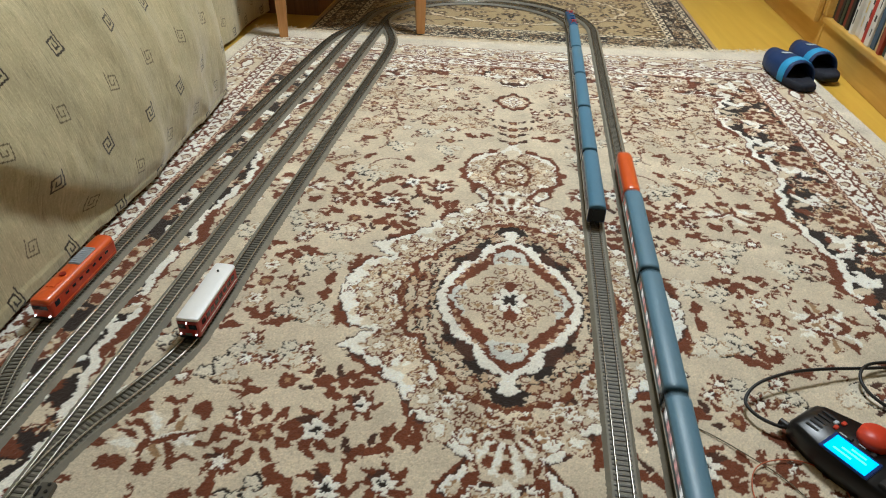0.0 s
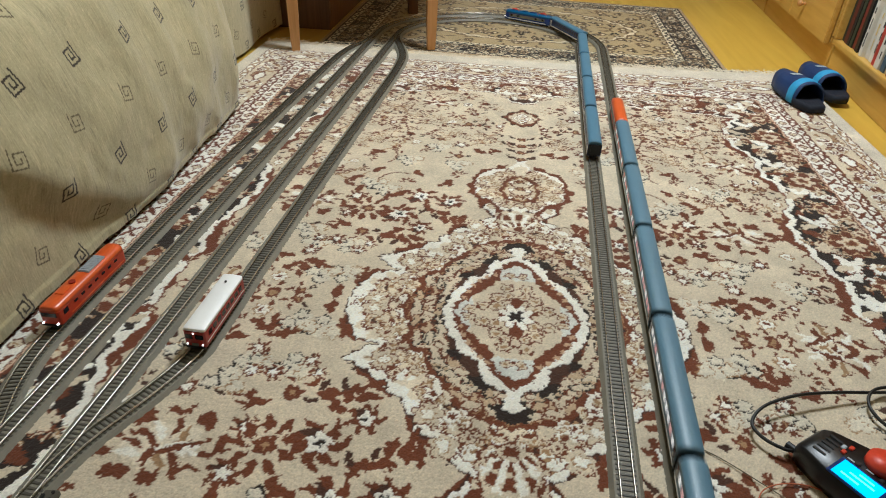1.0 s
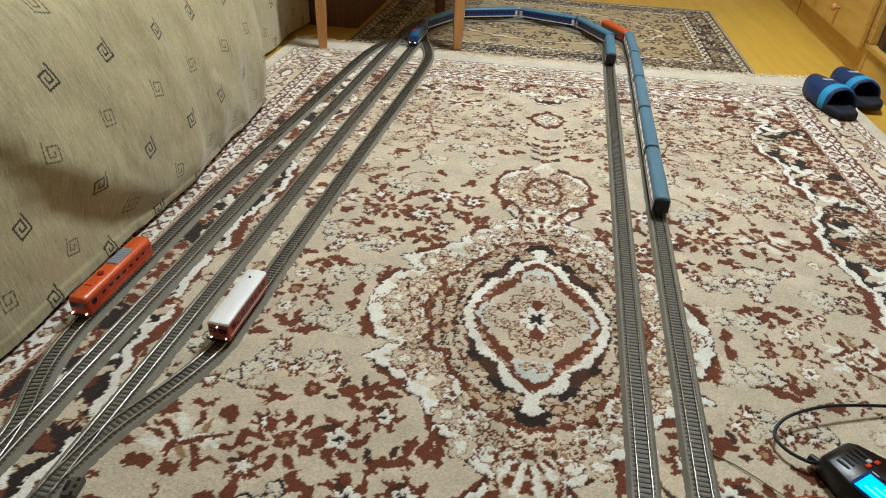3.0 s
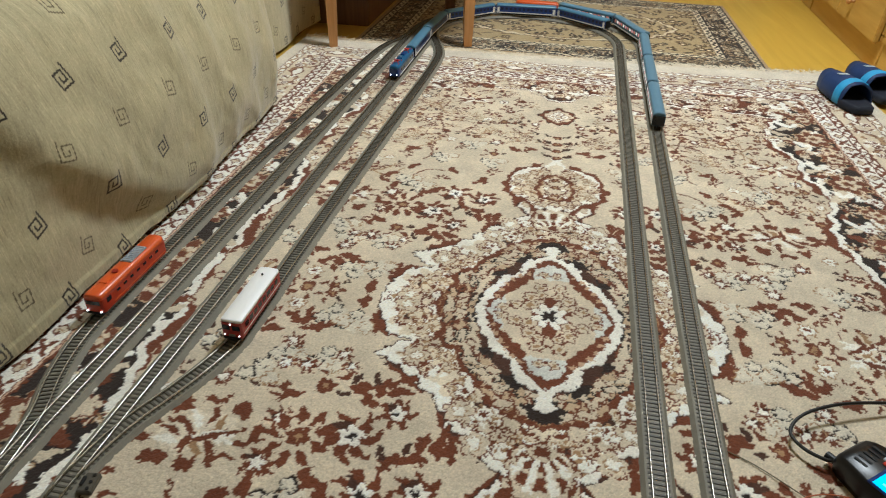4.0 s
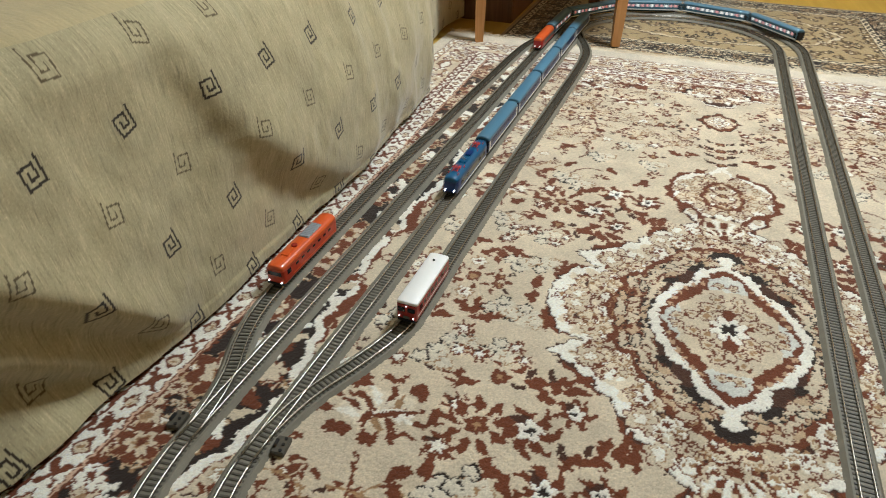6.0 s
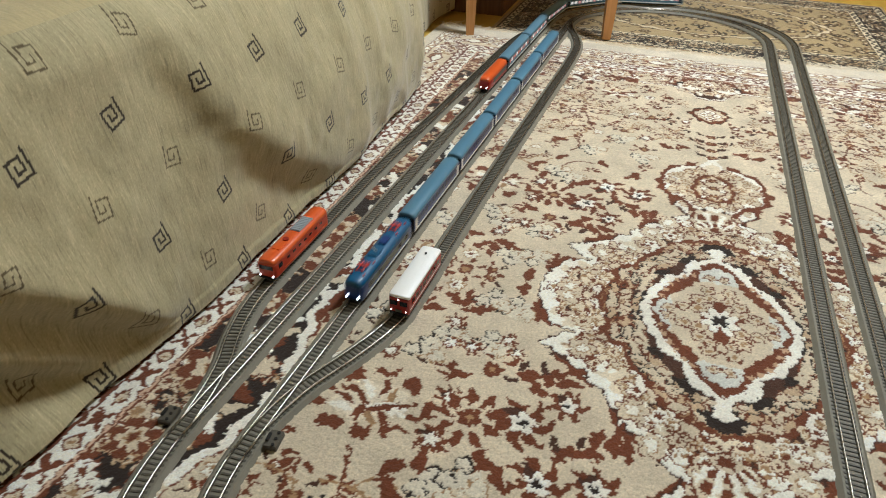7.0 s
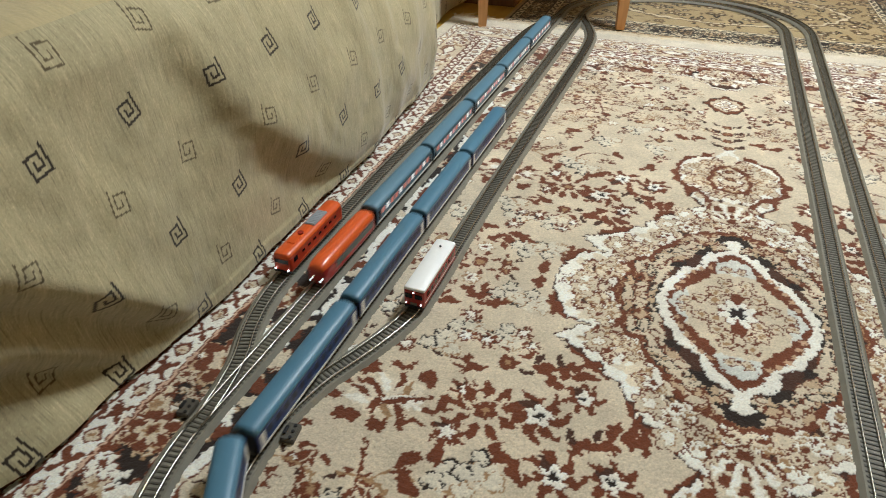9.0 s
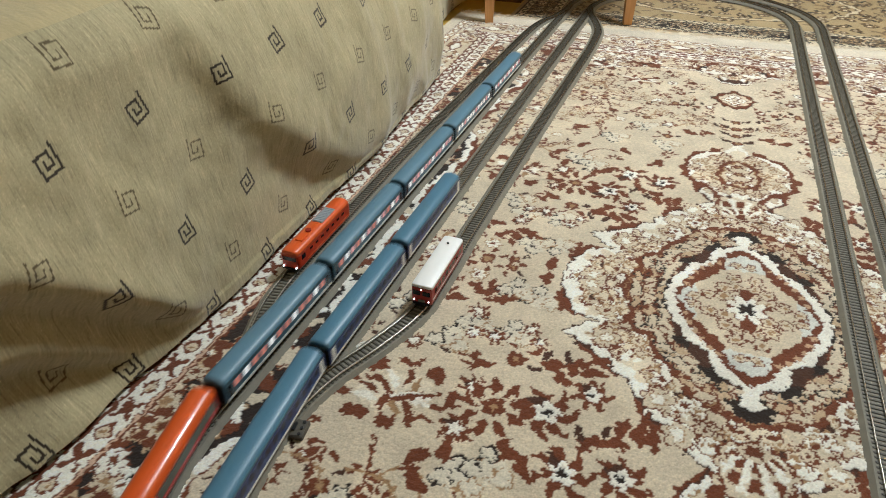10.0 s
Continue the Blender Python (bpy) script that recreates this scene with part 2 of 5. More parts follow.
class Loom:
    """A canvas of knots, u across and v along, on which motifs are woven."""

    def __init__(self, width, length, knot, ground):
        self.knot = knot
        self.u, self.v = np.meshgrid(np.arange(0, width, knot), np.arange(0, length, knot))
        self.c = np.tile(ground, self.u.shape + (1,)).astype(float)

    def window(self, u0, u1, v0, v1):
        k = self.knot
        return (slice(max(0, int(v0 / k)), max(0, int(v1 / k) + 2)), slice(max(0, int(u0 / k)), max(0, int(u1 / k) + 2)))

    def put(self, w, mask, colour):
        self.c[w][mask] = colour

    def leaf(self, u, v, turn, length, width, colour):
        w = self.window(u - length, u + length, v - length, v + length)
        du, dv = self.u[w] - u, self.v[w] - v
        a, b = du * math.cos(turn) + dv * math.sin(turn), dv * math.cos(turn) - du * math.sin(turn)
        s = np.clip(a / length + 0.5, 0, 1)
        self.put(w, (abs(a) < length / 2) & (abs(b - 0.12 * width * np.sin(9 * s)) < width / 2 * np.sin(math.pi * s) ** 0.7), colour)

    def flower(self, u, v, r, petals, colour, heart, turn=0.0, rim=None, deep=0.28):
        w = self.window(u - 1.4 * r, u + 1.4 * r, v - 1.4 * r, v + 1.4 * r)
        du, dv = self.u[w] - u, self.v[w] - v
        d, a = np.hypot(du, dv), np.arctan2(dv, du) + turn
        edge = r * (1 - deep + deep * abs(np.cos(petals * a / 2)) * 1.2)
        if rim is not None:
            self.put(w, d < edge + 1.4 * self.knot, rim)
        self.put(w, d < edge, colour)
        if heart is not None:
            self.put(w, d < 0.42 * edge, heart)

    def line(self, points, width, colour, wave=0.0, freq=90.0):
        for (a, b), (c, d) in zip(points, points[1:]):
            w = self.window(min(a, c) - width - 0.02, max(a, c) + width + 0.02, min(b, d) - width - 0.02, max(b, d) + width + 0.02)
            pu, pv = self.u[w] - a, self.v[w] - b
            L = math.hypot(c - a, d - b)
            eu, ev = (c - a) / L, (d - b) / L
            s = np.clip(pu * eu + pv * ev, 0, L)
            dist = np.hypot(pu - s * eu, pv - s * ev)
            self.put(w, dist < width / 2 * (1 + wave * np.sin(freq * (self.u[w] + 1.3 * self.v[w]))), colour)

    def depth(self, points, lobes=0.0, freq=70.0):
        """How deep each knot lies inside a closed outline, with scalloped lobes."""
        inside, dist = np.zeros(self.u.shape, bool), np.full(self.u.shape, 9.0)
        for (a, b), (c, d) in zip(points, points[1:] + points[:1]):
            if b != d:
                inside ^= ((b > self.v) != (d > self.v)) & (self.u < (c - a) * (self.v - b) / (d - b) + a)
            if a <= 0 and c <= 0 or b <= 0 and d <= 0:
                continue
            L2 = (c - a) ** 2 + (d - b) ** 2
            s = np.clip(((self.u - a) * (c - a) + (self.v - b) * (d - b)) / L2, 0, 1)
            dist = np.minimum(dist, np.hypot(self.u - a - s * (c - a), self.v - b - s * (d - b)))
        return np.where(inside, dist, -dist) + lobes * np.sin(freq * (self.u - 1.1 * self.v)) * np.sin(freq * (self.u + self.v))

    def at(self, u, v):
        return self.c[np.clip((v / self.knot).astype(int), 0, self.u.shape[0] - 1), np.clip((u / self.knot).astype(int), 0, self.u.shape[1] - 1)]


HEARTED = ((0.242, 0.293, 0.040), (0.192, 0.247, 0.026), (0.207, 0.375, 0.036), (0.143, 0.362, 0.031), (0.343, 0.281, 0.020), (0.341, 0.355, 0.024), (0.340, 0.180, 0.018), (0.292, 0.148, 0.015),
           (0.275, 0.173, 0.014), (0.371, 0.180, 0.014), (0.446, 0.225, 0.016), (0.148, 0.660, 0.020), (0.378, 0.133, 0.017))
GHOSTS = ((0.371, 0.158), (0.314, 0.164), (0.297, 0.074), (0.317, 0.418), (0.288, 0.395), (0.145, 0.545), (0.199, 0.635), (0.334, 0.065), (0.400, 0.205), (0.482, 0.150), (0.26, 0.55), (0.43, 0.50))
LEAVES = ((0.250, 0.206, 0.3), (0.220, 0.202, 1.2), (0.235, 0.229, 2.4), (0.195, 0.207, 0.2), (0.149, 0.288, 1.3), (0.129, 0.290, 1.5), (0.113, 0.296, 1.7), (0.156, 0.314, 0.2), (0.186, 0.325, 1.0), (0.373, 0.408, 0.8), (0.343, 0.392, 2.0), (0.268, 0.371, 0.4),
          (0.252, 0.381, 1.9), (0.360, 0.440, 2.6), (0.344, 0.240, 0.6), (0.360, 0.100, 0.1), (0.343, 0.089, 0.5), (0.419, 0.112, 0.2), (0.366, 0.074, 0.4), (0.389, 0.086, 2.7), (0.298, 0.020, 1.5), (0.269, 0.080, 1.9), (0.100, 0.630, 0.5), (0.341, 0.584, 0.3),
          (0.322, 0.486, 2.2), (0.230, 0.484, 1.0), (0.157, 0.449, 1.5), (0.063, 0.640, 0.3))


def sprig(k, rnd, u, v, size):
    """Leaves drawn as thin outlines only."""
    turn = rnd.uniform(0, 6.28)
    for i in range(rnd.choice((4, 5, 6))):
        a = turn + i * 0.8
        for w, c in ((0.50, TAN if rnd.random() < 0.6 else BROWN), (0.26, BEIGE)):
            k.leaf(u + size * math.cos(a), v + size * math.sin(a), a, size * (1.5 if w > 0.4 else 1.2), size * w, c)
    k.flower(u, v, size * 0.3, 5, BROWN, None, turn)


def bloom(k, rnd, u, v, size):
    """One of the small sprays of the carpet's field."""
    kind = 0.83 * rnd.random()
    turn = rnd.uniform(0, 6.28)
    if kind < 0.34:
        k.flower(u, v, size * 0.8, rnd.choice((5, 6)), BROWN, rnd.choice((WHITE, UMBER, TAN)), turn)
        for i in range(rnd.choice((3, 4, 5))):
            a = turn + i * 1.15
            k.leaf(u + 1.6 * size * math.cos(a), v + 1.6 * size * math.sin(a), a + rnd.uniform(-0.4, 0.4), size * 1.2, size * 0.46, rnd.choice((BROWN, BROWN, UMBER)))
    elif kind < 0.70:
        for i in range(rnd.choice((4, 5, 6))):
            a = turn + i * 0.75
            k.leaf(u + size * math.cos(a), v + size * math.sin(a), a, size * 1.25, size * 0.44, BROWN if rnd.random() < 0.85 else UMBER)
    elif kind < 0.84:
        k.flower(u, v, size * 0.75, 6, WHITE, None, turn, TAN if rnd.random() < 0.6 else UMBER, 0.35)
        k.flower(u, v, size * 0.3, 5, rnd.choice((TAN, BEIGE, BROWN)), None, turn)
    else:
        k.flower(u, v, size, 7, UMBER, BROWN, turn)
        k.flower(u + size * 0.25, v, size * 0.4, 5, WHITE, None, turn)


def weave_carpet():
    """One quarter of the large carpet; the other three mirror it."""
    k = Loom(1.0, 1.5, 0.002, BEIGE)
    rnd = random.Random(11)
    # small fillers, thin on the open field, denser towards the sides and ends
    taken = [(0.428, 0.325, 0.10), (0.50, 0.01, 0.08), (0.495, 0.655, 0.07), (0.24, 0.94, 0.08), (0.0, 0.87, 0.09), (0.0, 1.02, 0.12)]
    taken += [(u, v, 0.03 + r) for u, v, r in HEARTED] + [(u, v, 0.032) for u, v in GHOSTS] + [(u, v, 0.024) for u, v, a in LEAVES]
    for _ in range(4200):
        u, v = rnd.uniform(0.02, 0.56), rnd.uniform(0.0, 1.04)
        if u / 0.30 + v / 0.40 < 1.08 or u < 0.12 and v < 0.66:
            continue
        if 0.17 < u < 0.33 and 0.47 < v < 0.60 or 0.36 < u < 0.50 and 0.10 < v < 0.20:
            continue
        far = 0.030 if v > 0.80 else (0.034 if u > 0.34 or v > 0.62 else 0.047)
        if all((u - a) ** 2 + (v - b) ** 2 > max(far, r) ** 2 for a, b, r in taken):
            taken.append((u, v, far))
            if v > 0.60 and rnd.random() < 0.35:
                sprig(k, rnd, u, v, rnd.uniform(0.015, 0.022))
            else:
                bloom(k, rnd, u, v, rnd.uniform(0.012, 0.018))
    # vines
    for i in range(30):
        u, v, a = rnd.uniform(0.3, 0.54), rnd.uniform(0.4, 1.0), rnd.uniform(0, 6.28)
        pts = [(u, v)]
        for j in range(7):
            a += rnd.uniform(-0.2, 0.75)
            pts.append((abs(pts[-1][0] + 0.014 * math.cos(a)), abs(pts[-1][1] + 0.014 * math.sin(a))))
        k.line(pts, 0.004, TAN if i % 2 else BROWN)
    for u, v, a in LEAVES:
        k.leaf(u, v, a, 0.040, 0.018, BROWN)
        if rnd.random() < 0.6:
            k.leaf(u + 0.012, v - 0.014, a + 0.9, 0.026, 0.011, BROWN if rnd.random() < 0.7 else UMBER)
    for u, v in GHOSTS:
        a = rnd.uniform(0, 6)
        for n, (du, dv, r) in enumerate(((0, 0, 0.016), (0.020, 0.006, 0.011), (-0.018, 0.010, 0.012), (0.004, -0.018, 0.010))):
            k.flower(u + du, v + dv, r, 5, np.array(srgb(218, 209, 188)), None, a + du * 90, DARK if n % 2 else TAN, 0.4)
        for _ in range(12):
            q = rnd.uniform(0, 6.28)
            k.leaf(u + 0.018 * math.cos(q), v + 0.018 * math.sin(q), rnd.uniform(0, 6), 0.012, 0.006, np.array(srgb(218, 209, 188)))
    for u, v, r in HEARTED:
        a = rnd.uniform(0, 6)
        k.flower(u, v, r * 0.72, 7, BROWN, None, a, None, 0.5)
        for i in range(7):
            q = a + i * 0.9 + rnd.uniform(-0.2, 0.2)
            k.leaf(u + 0.78 * r * math.cos(q), v + 0.78 * r * math.sin(q), q + 0.5, r * 0.8, r * 0.30, BROWN)
        k.leaf(u + 0.3 * r, v - 0.35 * r, a, r * 0.9, r * 0.4, UMBER)
        k.flower(u, v, r * 0.44, 5, WHITE, None, a + 0.5, None, 0.45)
        if r > 0.024:
            k.flower(u, v, r * 0.17, 4, DARK, None, a, None, 0.5)
    # star of leaves
    for i in range(9):
        a = i * 0.698
        k.leaf(0.308 + 0.034 * math.cos(a), 0.306 + 0.036 * math.sin(a), a, 0.030, 0.013, BROWN)
    k.flower(0.308, 0.306, 0.016, 6, BROWN, TAN, 0.3)
    # palmettes: brown scalloped rims round white sprays
    for pts, rim in (([(0.515, 0.335), (0.475, 0.372), (0.430, 0.378), (0.380, 0.348), (0.352, 0.310), (0.405, 0.262), (0.465, 0.268)], BROWN),
                     ([(0.470, 0.060), (0.515, 0.050), (0.562, 0.0), (0.560, -0.02), (0.440, -0.02), (0.435, 0.02)], TAN),
                     ([(0.445, 0.650), (0.475, 0.695), (0.520, 0.690), (0.555, 0.655), (0.520, 0.615), (0.470, 0.612)], TAN),
                     ([(0.185, 0.940), (0.215, 0.985), (0.270, 0.985), (0.300, 0.940), (0.265, 0.895), (0.215, 0.895)], TAN)):
        d = k.depth([(a + 1e-4, b + 1e-4) for a, b in pts], 0.007, 120)
        cu, cv = sum(a for a, b in pts) / len(pts), sum(b for a, b in pts) / len(pts)
        gap = np.sin(8 * np.arctan2(k.v - cv, k.u - cu) + 1) > -0.55
        k.c[d > 0] = BEIGE
        k.c[(d > -0.006) & (d < (0.011 if rim is BROWN else 0.001)) & gap] = BROWN
        k.c[d > 0.024] = np.array(srgb(226, 214, 190))
        for i in range(11):
            a = i * 0.571
            q = 0.8 + 0.5 * rnd.random()
            k.leaf(cu + 0.034 * q * math.cos(a), cv + 0.024 * q * math.sin(a), a + rnd.uniform(-0.7, 0.7), 0.036, 0.010, (BROWN, WHITE, BROWN, TAN)[i % 4])
        k.leaf(cu - 0.02, cv, 0.2, 0.06, 0.014, WHITE)
        k.leaf(cu - 0.012, cv + 0.004, 0.5, 0.05, 0.009, BROWN)
        k.leaf(cu + 0.018, cv - 0.006, 2.4, 0.04, 0.010, BROWN)
    # great medallion: brown broken rim, white band, cream ground, brown ring, dark ground
    outer = [(0, 0), (0.272, 0), (0.266, 0.045), (0.238, 0.088), (0.206, 0.098), (0.240, 0.120), (0.246, 0.135), (0.186, 0.172), (0.150, 0.208), (0.128, 0.240), (0.118, 0.258), (0.090, 0.268), (0.072, 0.300), (0.050, 0.312), (0.052, 0.332), (0.075, 0.345), (0.075, 0.39), (0, 0.40)]
    d = k.depth(outer, 0.004, 110)
    rim = 0.008 + 0.008 * np.sin(38 * (k.u - k.v) + 0.9)
    k.c[(d > -rim) & (d > -0.024) & (k.v < 0.38)] = BROWN
    k.c[(d > -0.003) & (k.v < 0.38)] = UMBER
    k.c[d > 0] = WHITE
    CREAM = np.array(srgb(221, 208, 182))
    k.c[d > 0.020 + 0.009 * np.sin(55 * (k.u + k.v)) + 0.005 * np.sin(130 * (k.u - k.v))] = CREAM
    for _ in range(700):
        u, v = rnd.uniform(0, 0.27), rnd.uniform(0, 0.39)
        if d[int(v / k.knot), int(u / k.knot)] > 0.020:
            s, q = rnd.uniform(0.007, 0.013), rnd.random()
            if q < 0.62:
                k.flower(u, v, s, 5, rnd.choice((BEIGE, WHITE, CREAM)), rnd.choice((TAN, BROWN, None)), rnd.uniform(0, 6), rnd.choice((BROWN, BROWN, TAN)), 0.4)
            elif q < 0.80:
                k.leaf(u, v, rnd.uniform(0, 6), s * 2.6, s * 0.9, WHITE)
            elif q < 0.93:
                k.leaf(u, v, rnd.uniform(0, 6), s * 2.0, s * 0.6, BROWN)
            else:
                k.flower(u, v, s * 0.9, 4, UMBER, None, rnd.uniform(0, 6), None, 0.5)
    for u, v in ((0.228, 0.012), (0.112, 0.225), (0.190, 0.128), (0.085, 0.275)):
        for r, c in ((0.022, BROWN), (0.0195, BEIGE), (0.011, TAN), (0.009, WHITE)):
            k.flower(u, v, r, 5, c, None, 0.3, None, 0.35)
    ring = [(0, 0), (0.184, 0), (0.180, 0.020), (0.163, 0.048), (0.166, 0.090), (0.135, 0.108), (0.118, 0.145), (0.098, 0.163), (0.088, 0.190), (0.064, 0.213), (0.034, 0.224), (0, 0.236)]
    d2 = k.depth(ring, 0.004, 120)
    k.c[d2 > -0.002] = BROWN
    k.c[d2 > 0.008] = TAN
    k.c[d2 > 0.011] = BROWN
    k.c[d2 > 0.018] = UMBER
    for i in range(190):
        a = 0.012 + 1.55 * (i * 0.618 % 1) + rnd.uniform(-0.02, 0.02)
        q = rnd.choice((0.05, 0.4, 0.75))
        u, v = math.sin(a) * (0.118 + 0.055 * q), math.cos(a) * (0.178 + 0.045 * q)
        if d2[int(v / k.knot), int(u / k.knot)] > 0.013:
            turn = math.atan2(-u, v) + rnd.choice((-0.5, 0.5))
            k.leaf(u, v, turn, rnd.uniform(0.026, 0.038), rnd.uniform(0.013, 0.019), rnd.choice((BROWN, BROWN, DARK)))
            k.leaf(u, v, turn, 0.028, 0.0115, rnd.choice((BEIGE, BEIGE, np.array(srgb(192, 168, 136)))))
    star = [(0, 0), (0.116, 0), (0.112, 0.030), (0.104, 0.055), (0.094, 0.066), (0.084, 0.093), (0.066, 0.102), (0.051, 0.114), (0.052, 0.135), (0.038, 0.156), (0.022, 0.160), (0.008, 0.174), (0.015, 0.196), (0.005, 0.207), (0, 0.207)]
    d3 = k.depth(star, 0.0025, 150)
    k.c[(d3 > -0.016) & (np.sin(75 * k.u + 0.5) * np.sin(62 * k.v + 0.6) > 0.05)] = DARK
    k.c[d3 > 0] = WHITE
    band = [(0, 0), (0.106, 0.002), (0.096, 0.022), (0.091, 0.046), (0.080, 0.066), (0.066, 0.086), (0.050, 0.099), (0.040, 0.118), (0.027, 0.138), (0.013, 0.155), (0, 0.163)]
    d4 = k.depth(band, 0.0015, 150)
    k.c[d4 > 0] = BROWN
    for i in range(7):
        a = 0.25 + 0.17 * i
        k.flower(0.088 * math.sin(a) + 0.002, 0.122 * math.cos(a), 0.0055, 5, np.array(srgb(190, 160, 128)), None, a, None, 0.4)
    d5 = k.depth([(0, 0), (0.101, 0), (0.086, 0.020), (0.077, 0.036), (0.053, 0.067), (0.031, 0.092), (0.028, 0.127), (0.014, 0.136), (0, 0.146)], 0.0016, 130)
    k.c[d5 > 0] = BEIGE
    k.c[(d5 > 0) & (k.v > 0.098)] = PALE
    k.c[(d5 > 0) & (k.u > 0.070)] = PALE
    for u, v, r in ((0.030, 0.022, 0.012), (0.052, 0.020, 0.010), (0.030, 0.045, 0.012), (0.016, 0.075, 0.011), (0.074, 0.010, 0.008), (0.010, 0.112, 0.008), (0.014, 0.054, 0.009)):
        k.flower(u, v, r, 5, BEIGE, None, 0.4, BROWN, 0.35)
        k.flower(u, v, r * 0.45, 5, TAN, None, 0.4)
    k.line([(0, 0), (0, 0.040)], 0.018, BROWN)
    k.line([(0, 0), (0.020, 0)], 0.014, BROWN)
    k.flower(0, 0, 0.028, 8, WHITE, None, 0.39, BROWN, 0.5)
    k.flower(0, 0, 0.013, 6, DARK, None, 0.0, None, 0.5)
    # fan below and above the medallion
    d = k.depth([(0, 0.262), (0.034, 0.270), (0.042, 0.300), (0.030, 0.340), (0, 0.352)], 0.003, 160)
    k.c[d > -0.003] = BROWN
    k.c[d > 0] = BEIGE
    a = np.arctan2(k.u, k.v - 0.262)
    r = np.hypot(k.u, k.v - 0.262)
    k.c[(d > 0.004) & (r > 0.022) & (r < 0.075) & (np.sin(15 * a + 1.5) > 0.25) & (np.sin(240 * r) > -0.7)] = BROWN
    k.c[(d > 0.004) & (r > 0.022) & (r < 0.075) & (np.sin(15 * a + 1.5) < -0.3)] = WHITE
    k.flower(0, 0.272, 0.010, 6, BROWN, None)
    # pendant medallion on its stem
    d = k.depth([(0, 0.345), (0.040, 0.352), (0.050, 0.375), (0.090, 0.400), (0.100, 0.440), (0.092, 0.500), (0.060, 0.535), (0.030, 0.550), (0.010, 0.565), (0.006, 0.60), (0, 0.61)], 0.006, 80)
    k.c[(d > -0.013) & (k.u > 0.030)] = BROWN
    k.c[d > 0] = WHITE
    k.c[d > 0.017 + 0.006 * np.sin(120 * (k.u + k.v))] = CREAM
    for _ in range(90):
        u, v = rnd.uniform(0, 0.09), rnd.uniform(0.36, 0.54)
        if d[int(v / k.knot), int(u / k.knot)] > 0.012:
            k.flower(u, v, rnd.uniform(0.006, 0.010), 5, BEIGE, rnd.choice((None, TAN)), rnd.uniform(0, 6), rnd.choice((BROWN, TAN)), 0.4)
    d = k.depth([(0, 0.385), (0.034, 0.395), (0.044, 0.430), (0.036, 0.480), (0.016, 0.505), (0, 0.515)], 0.002, 160)
    k.c[d > 0] = BROWN
    k.c[d > 0.009] = TAN
    k.c[d > 0.012] = BEIGE
    for v in (0.412, 0.447, 0.482):
        k.flower(0, v, 0.010, 6, BROWN, TAN)
        k.leaf(0.017, v + 0.012, 0.8, 0.022, 0.007, BROWN)
        k.flower(0.019, v - 0.006, 0.006, 5, WHITE, None, 0, BROWN)
    # cartouche on the stem
    d = k.depth([(0, 0.810), (0.026, 0.825), (0.050, 0.868), (0.030, 0.905), (0, 0.928)], 0.004, 110)
    k.c[d > -0.004] = UMBER
    k.c[d > 0] = BROWN
    k.c[d > 0.011] = BEIGE
    for u, v in ((0, 0.845), (0.016, 0.868), (0, 0.888)):
        k.flower(u, v, 0.011, 5, WHITE, TAN, 0, BROWN)
    for v in (0.60, 0.64, 0.68, 0.72):
        k.flower(0.0, v, 0.012, 6, BROWN, TAN)
        k.leaf(0.024, v + 0.012, 0.7, 0.03, 0.011, UMBER)
    # dark side ground behind a white and brown vine, crossing over at the field's end
    edge = np.interp(k.v, (0, 0.05, 0.12, 0.15, 0.20, 0.23, 0.29, 0.35, 0.45, 0.50, 0.57, 0.62, 0.72, 0.80, 0.87, 0.96, 1.0), (0.580, 0.580, 0.566, 0.582, 0.578, 0.564, 0.555, 0.545, 0.562, 0.586, 0.587, 0.562, 0.572, 0.535, 0.535, 0.570, 0.60)) + 0.004 * np.sin(110 * k.v)
    top = np.interp(k.u, (0, 0.03, 0.07, 0.10, 0.22, 0.30, 0.376, 0.43, 0.47, 0.53, 0.58), (0.977, 0.990, 1.045, 1.062, 1.058, 1.030, 1.003, 1.035, 1.007, 1.005, 0.99)) + 0.003 * np.sin(140 * k.u)
    side = np.maximum(k.u - edge, 1.3 * (k.v - top))
    rim = 0.012 + 0.010 * np.sin(29 * (k.v - k.u) + 1.0)
    k.c[(side > -rim) & (k.v < 0.99)] = BROWN
    k.c[side > -0.003] = BROWN
    k.c[side > 0] = WHITE
    k.c[side > np.where(k.v > top, 0.010, 0.014)] = DARK
    k.c[(side > 0.011) & (k.v > top + 0.008)] = UMBER
    for _ in range(330):
        u, v, s = rnd.uniform(0.0, 0.70), rnd.uniform(1.02, 1.15), rnd.uniform(0.010, 0.018)
        if side[int(v / k.knot), int(u / k.knot)] > 0.012:
            k.flower(u, v, s, 6, rnd.choice((BEIGE, WHITE, BEIGE, BROWN)), rnd.choice((BROWN, TAN, None)), rnd.uniform(0, 6), BROWN, 0.4)
    for _ in range(1250):
        u, v = rnd.uniform(0.0, 0.71), rnd.uniform(0.0, 1.17)
        e = side[int(v / k.knot), int(u / k.knot)]
        if e > 0.018 and (u > 0.5 or rnd.random() < 0.7):
            s, q = rnd.uniform(0.012, 0.022), rnd.random()
            if q < 0.26:
                k.flower(u, v, s, 6, rnd.choice((BEIGE, WHITE, BEIGE)), rnd.choice((BROWN, TAN, None)), rnd.uniform(0, 6), BROWN, 0.4)
            elif q < 0.62:
                k.leaf(u, v, rnd.uniform(0, 6), s * 2.4, s, rnd.choice((BROWN, BROWN, BEIGE, WHITE)))
            elif q < 0.91:
                sprig(k, rnd, u, v, s * 0.8)
            else:
                k.leaf(u, v, rnd.uniform(0, 6), s * 2, s * 1.1, DARK)
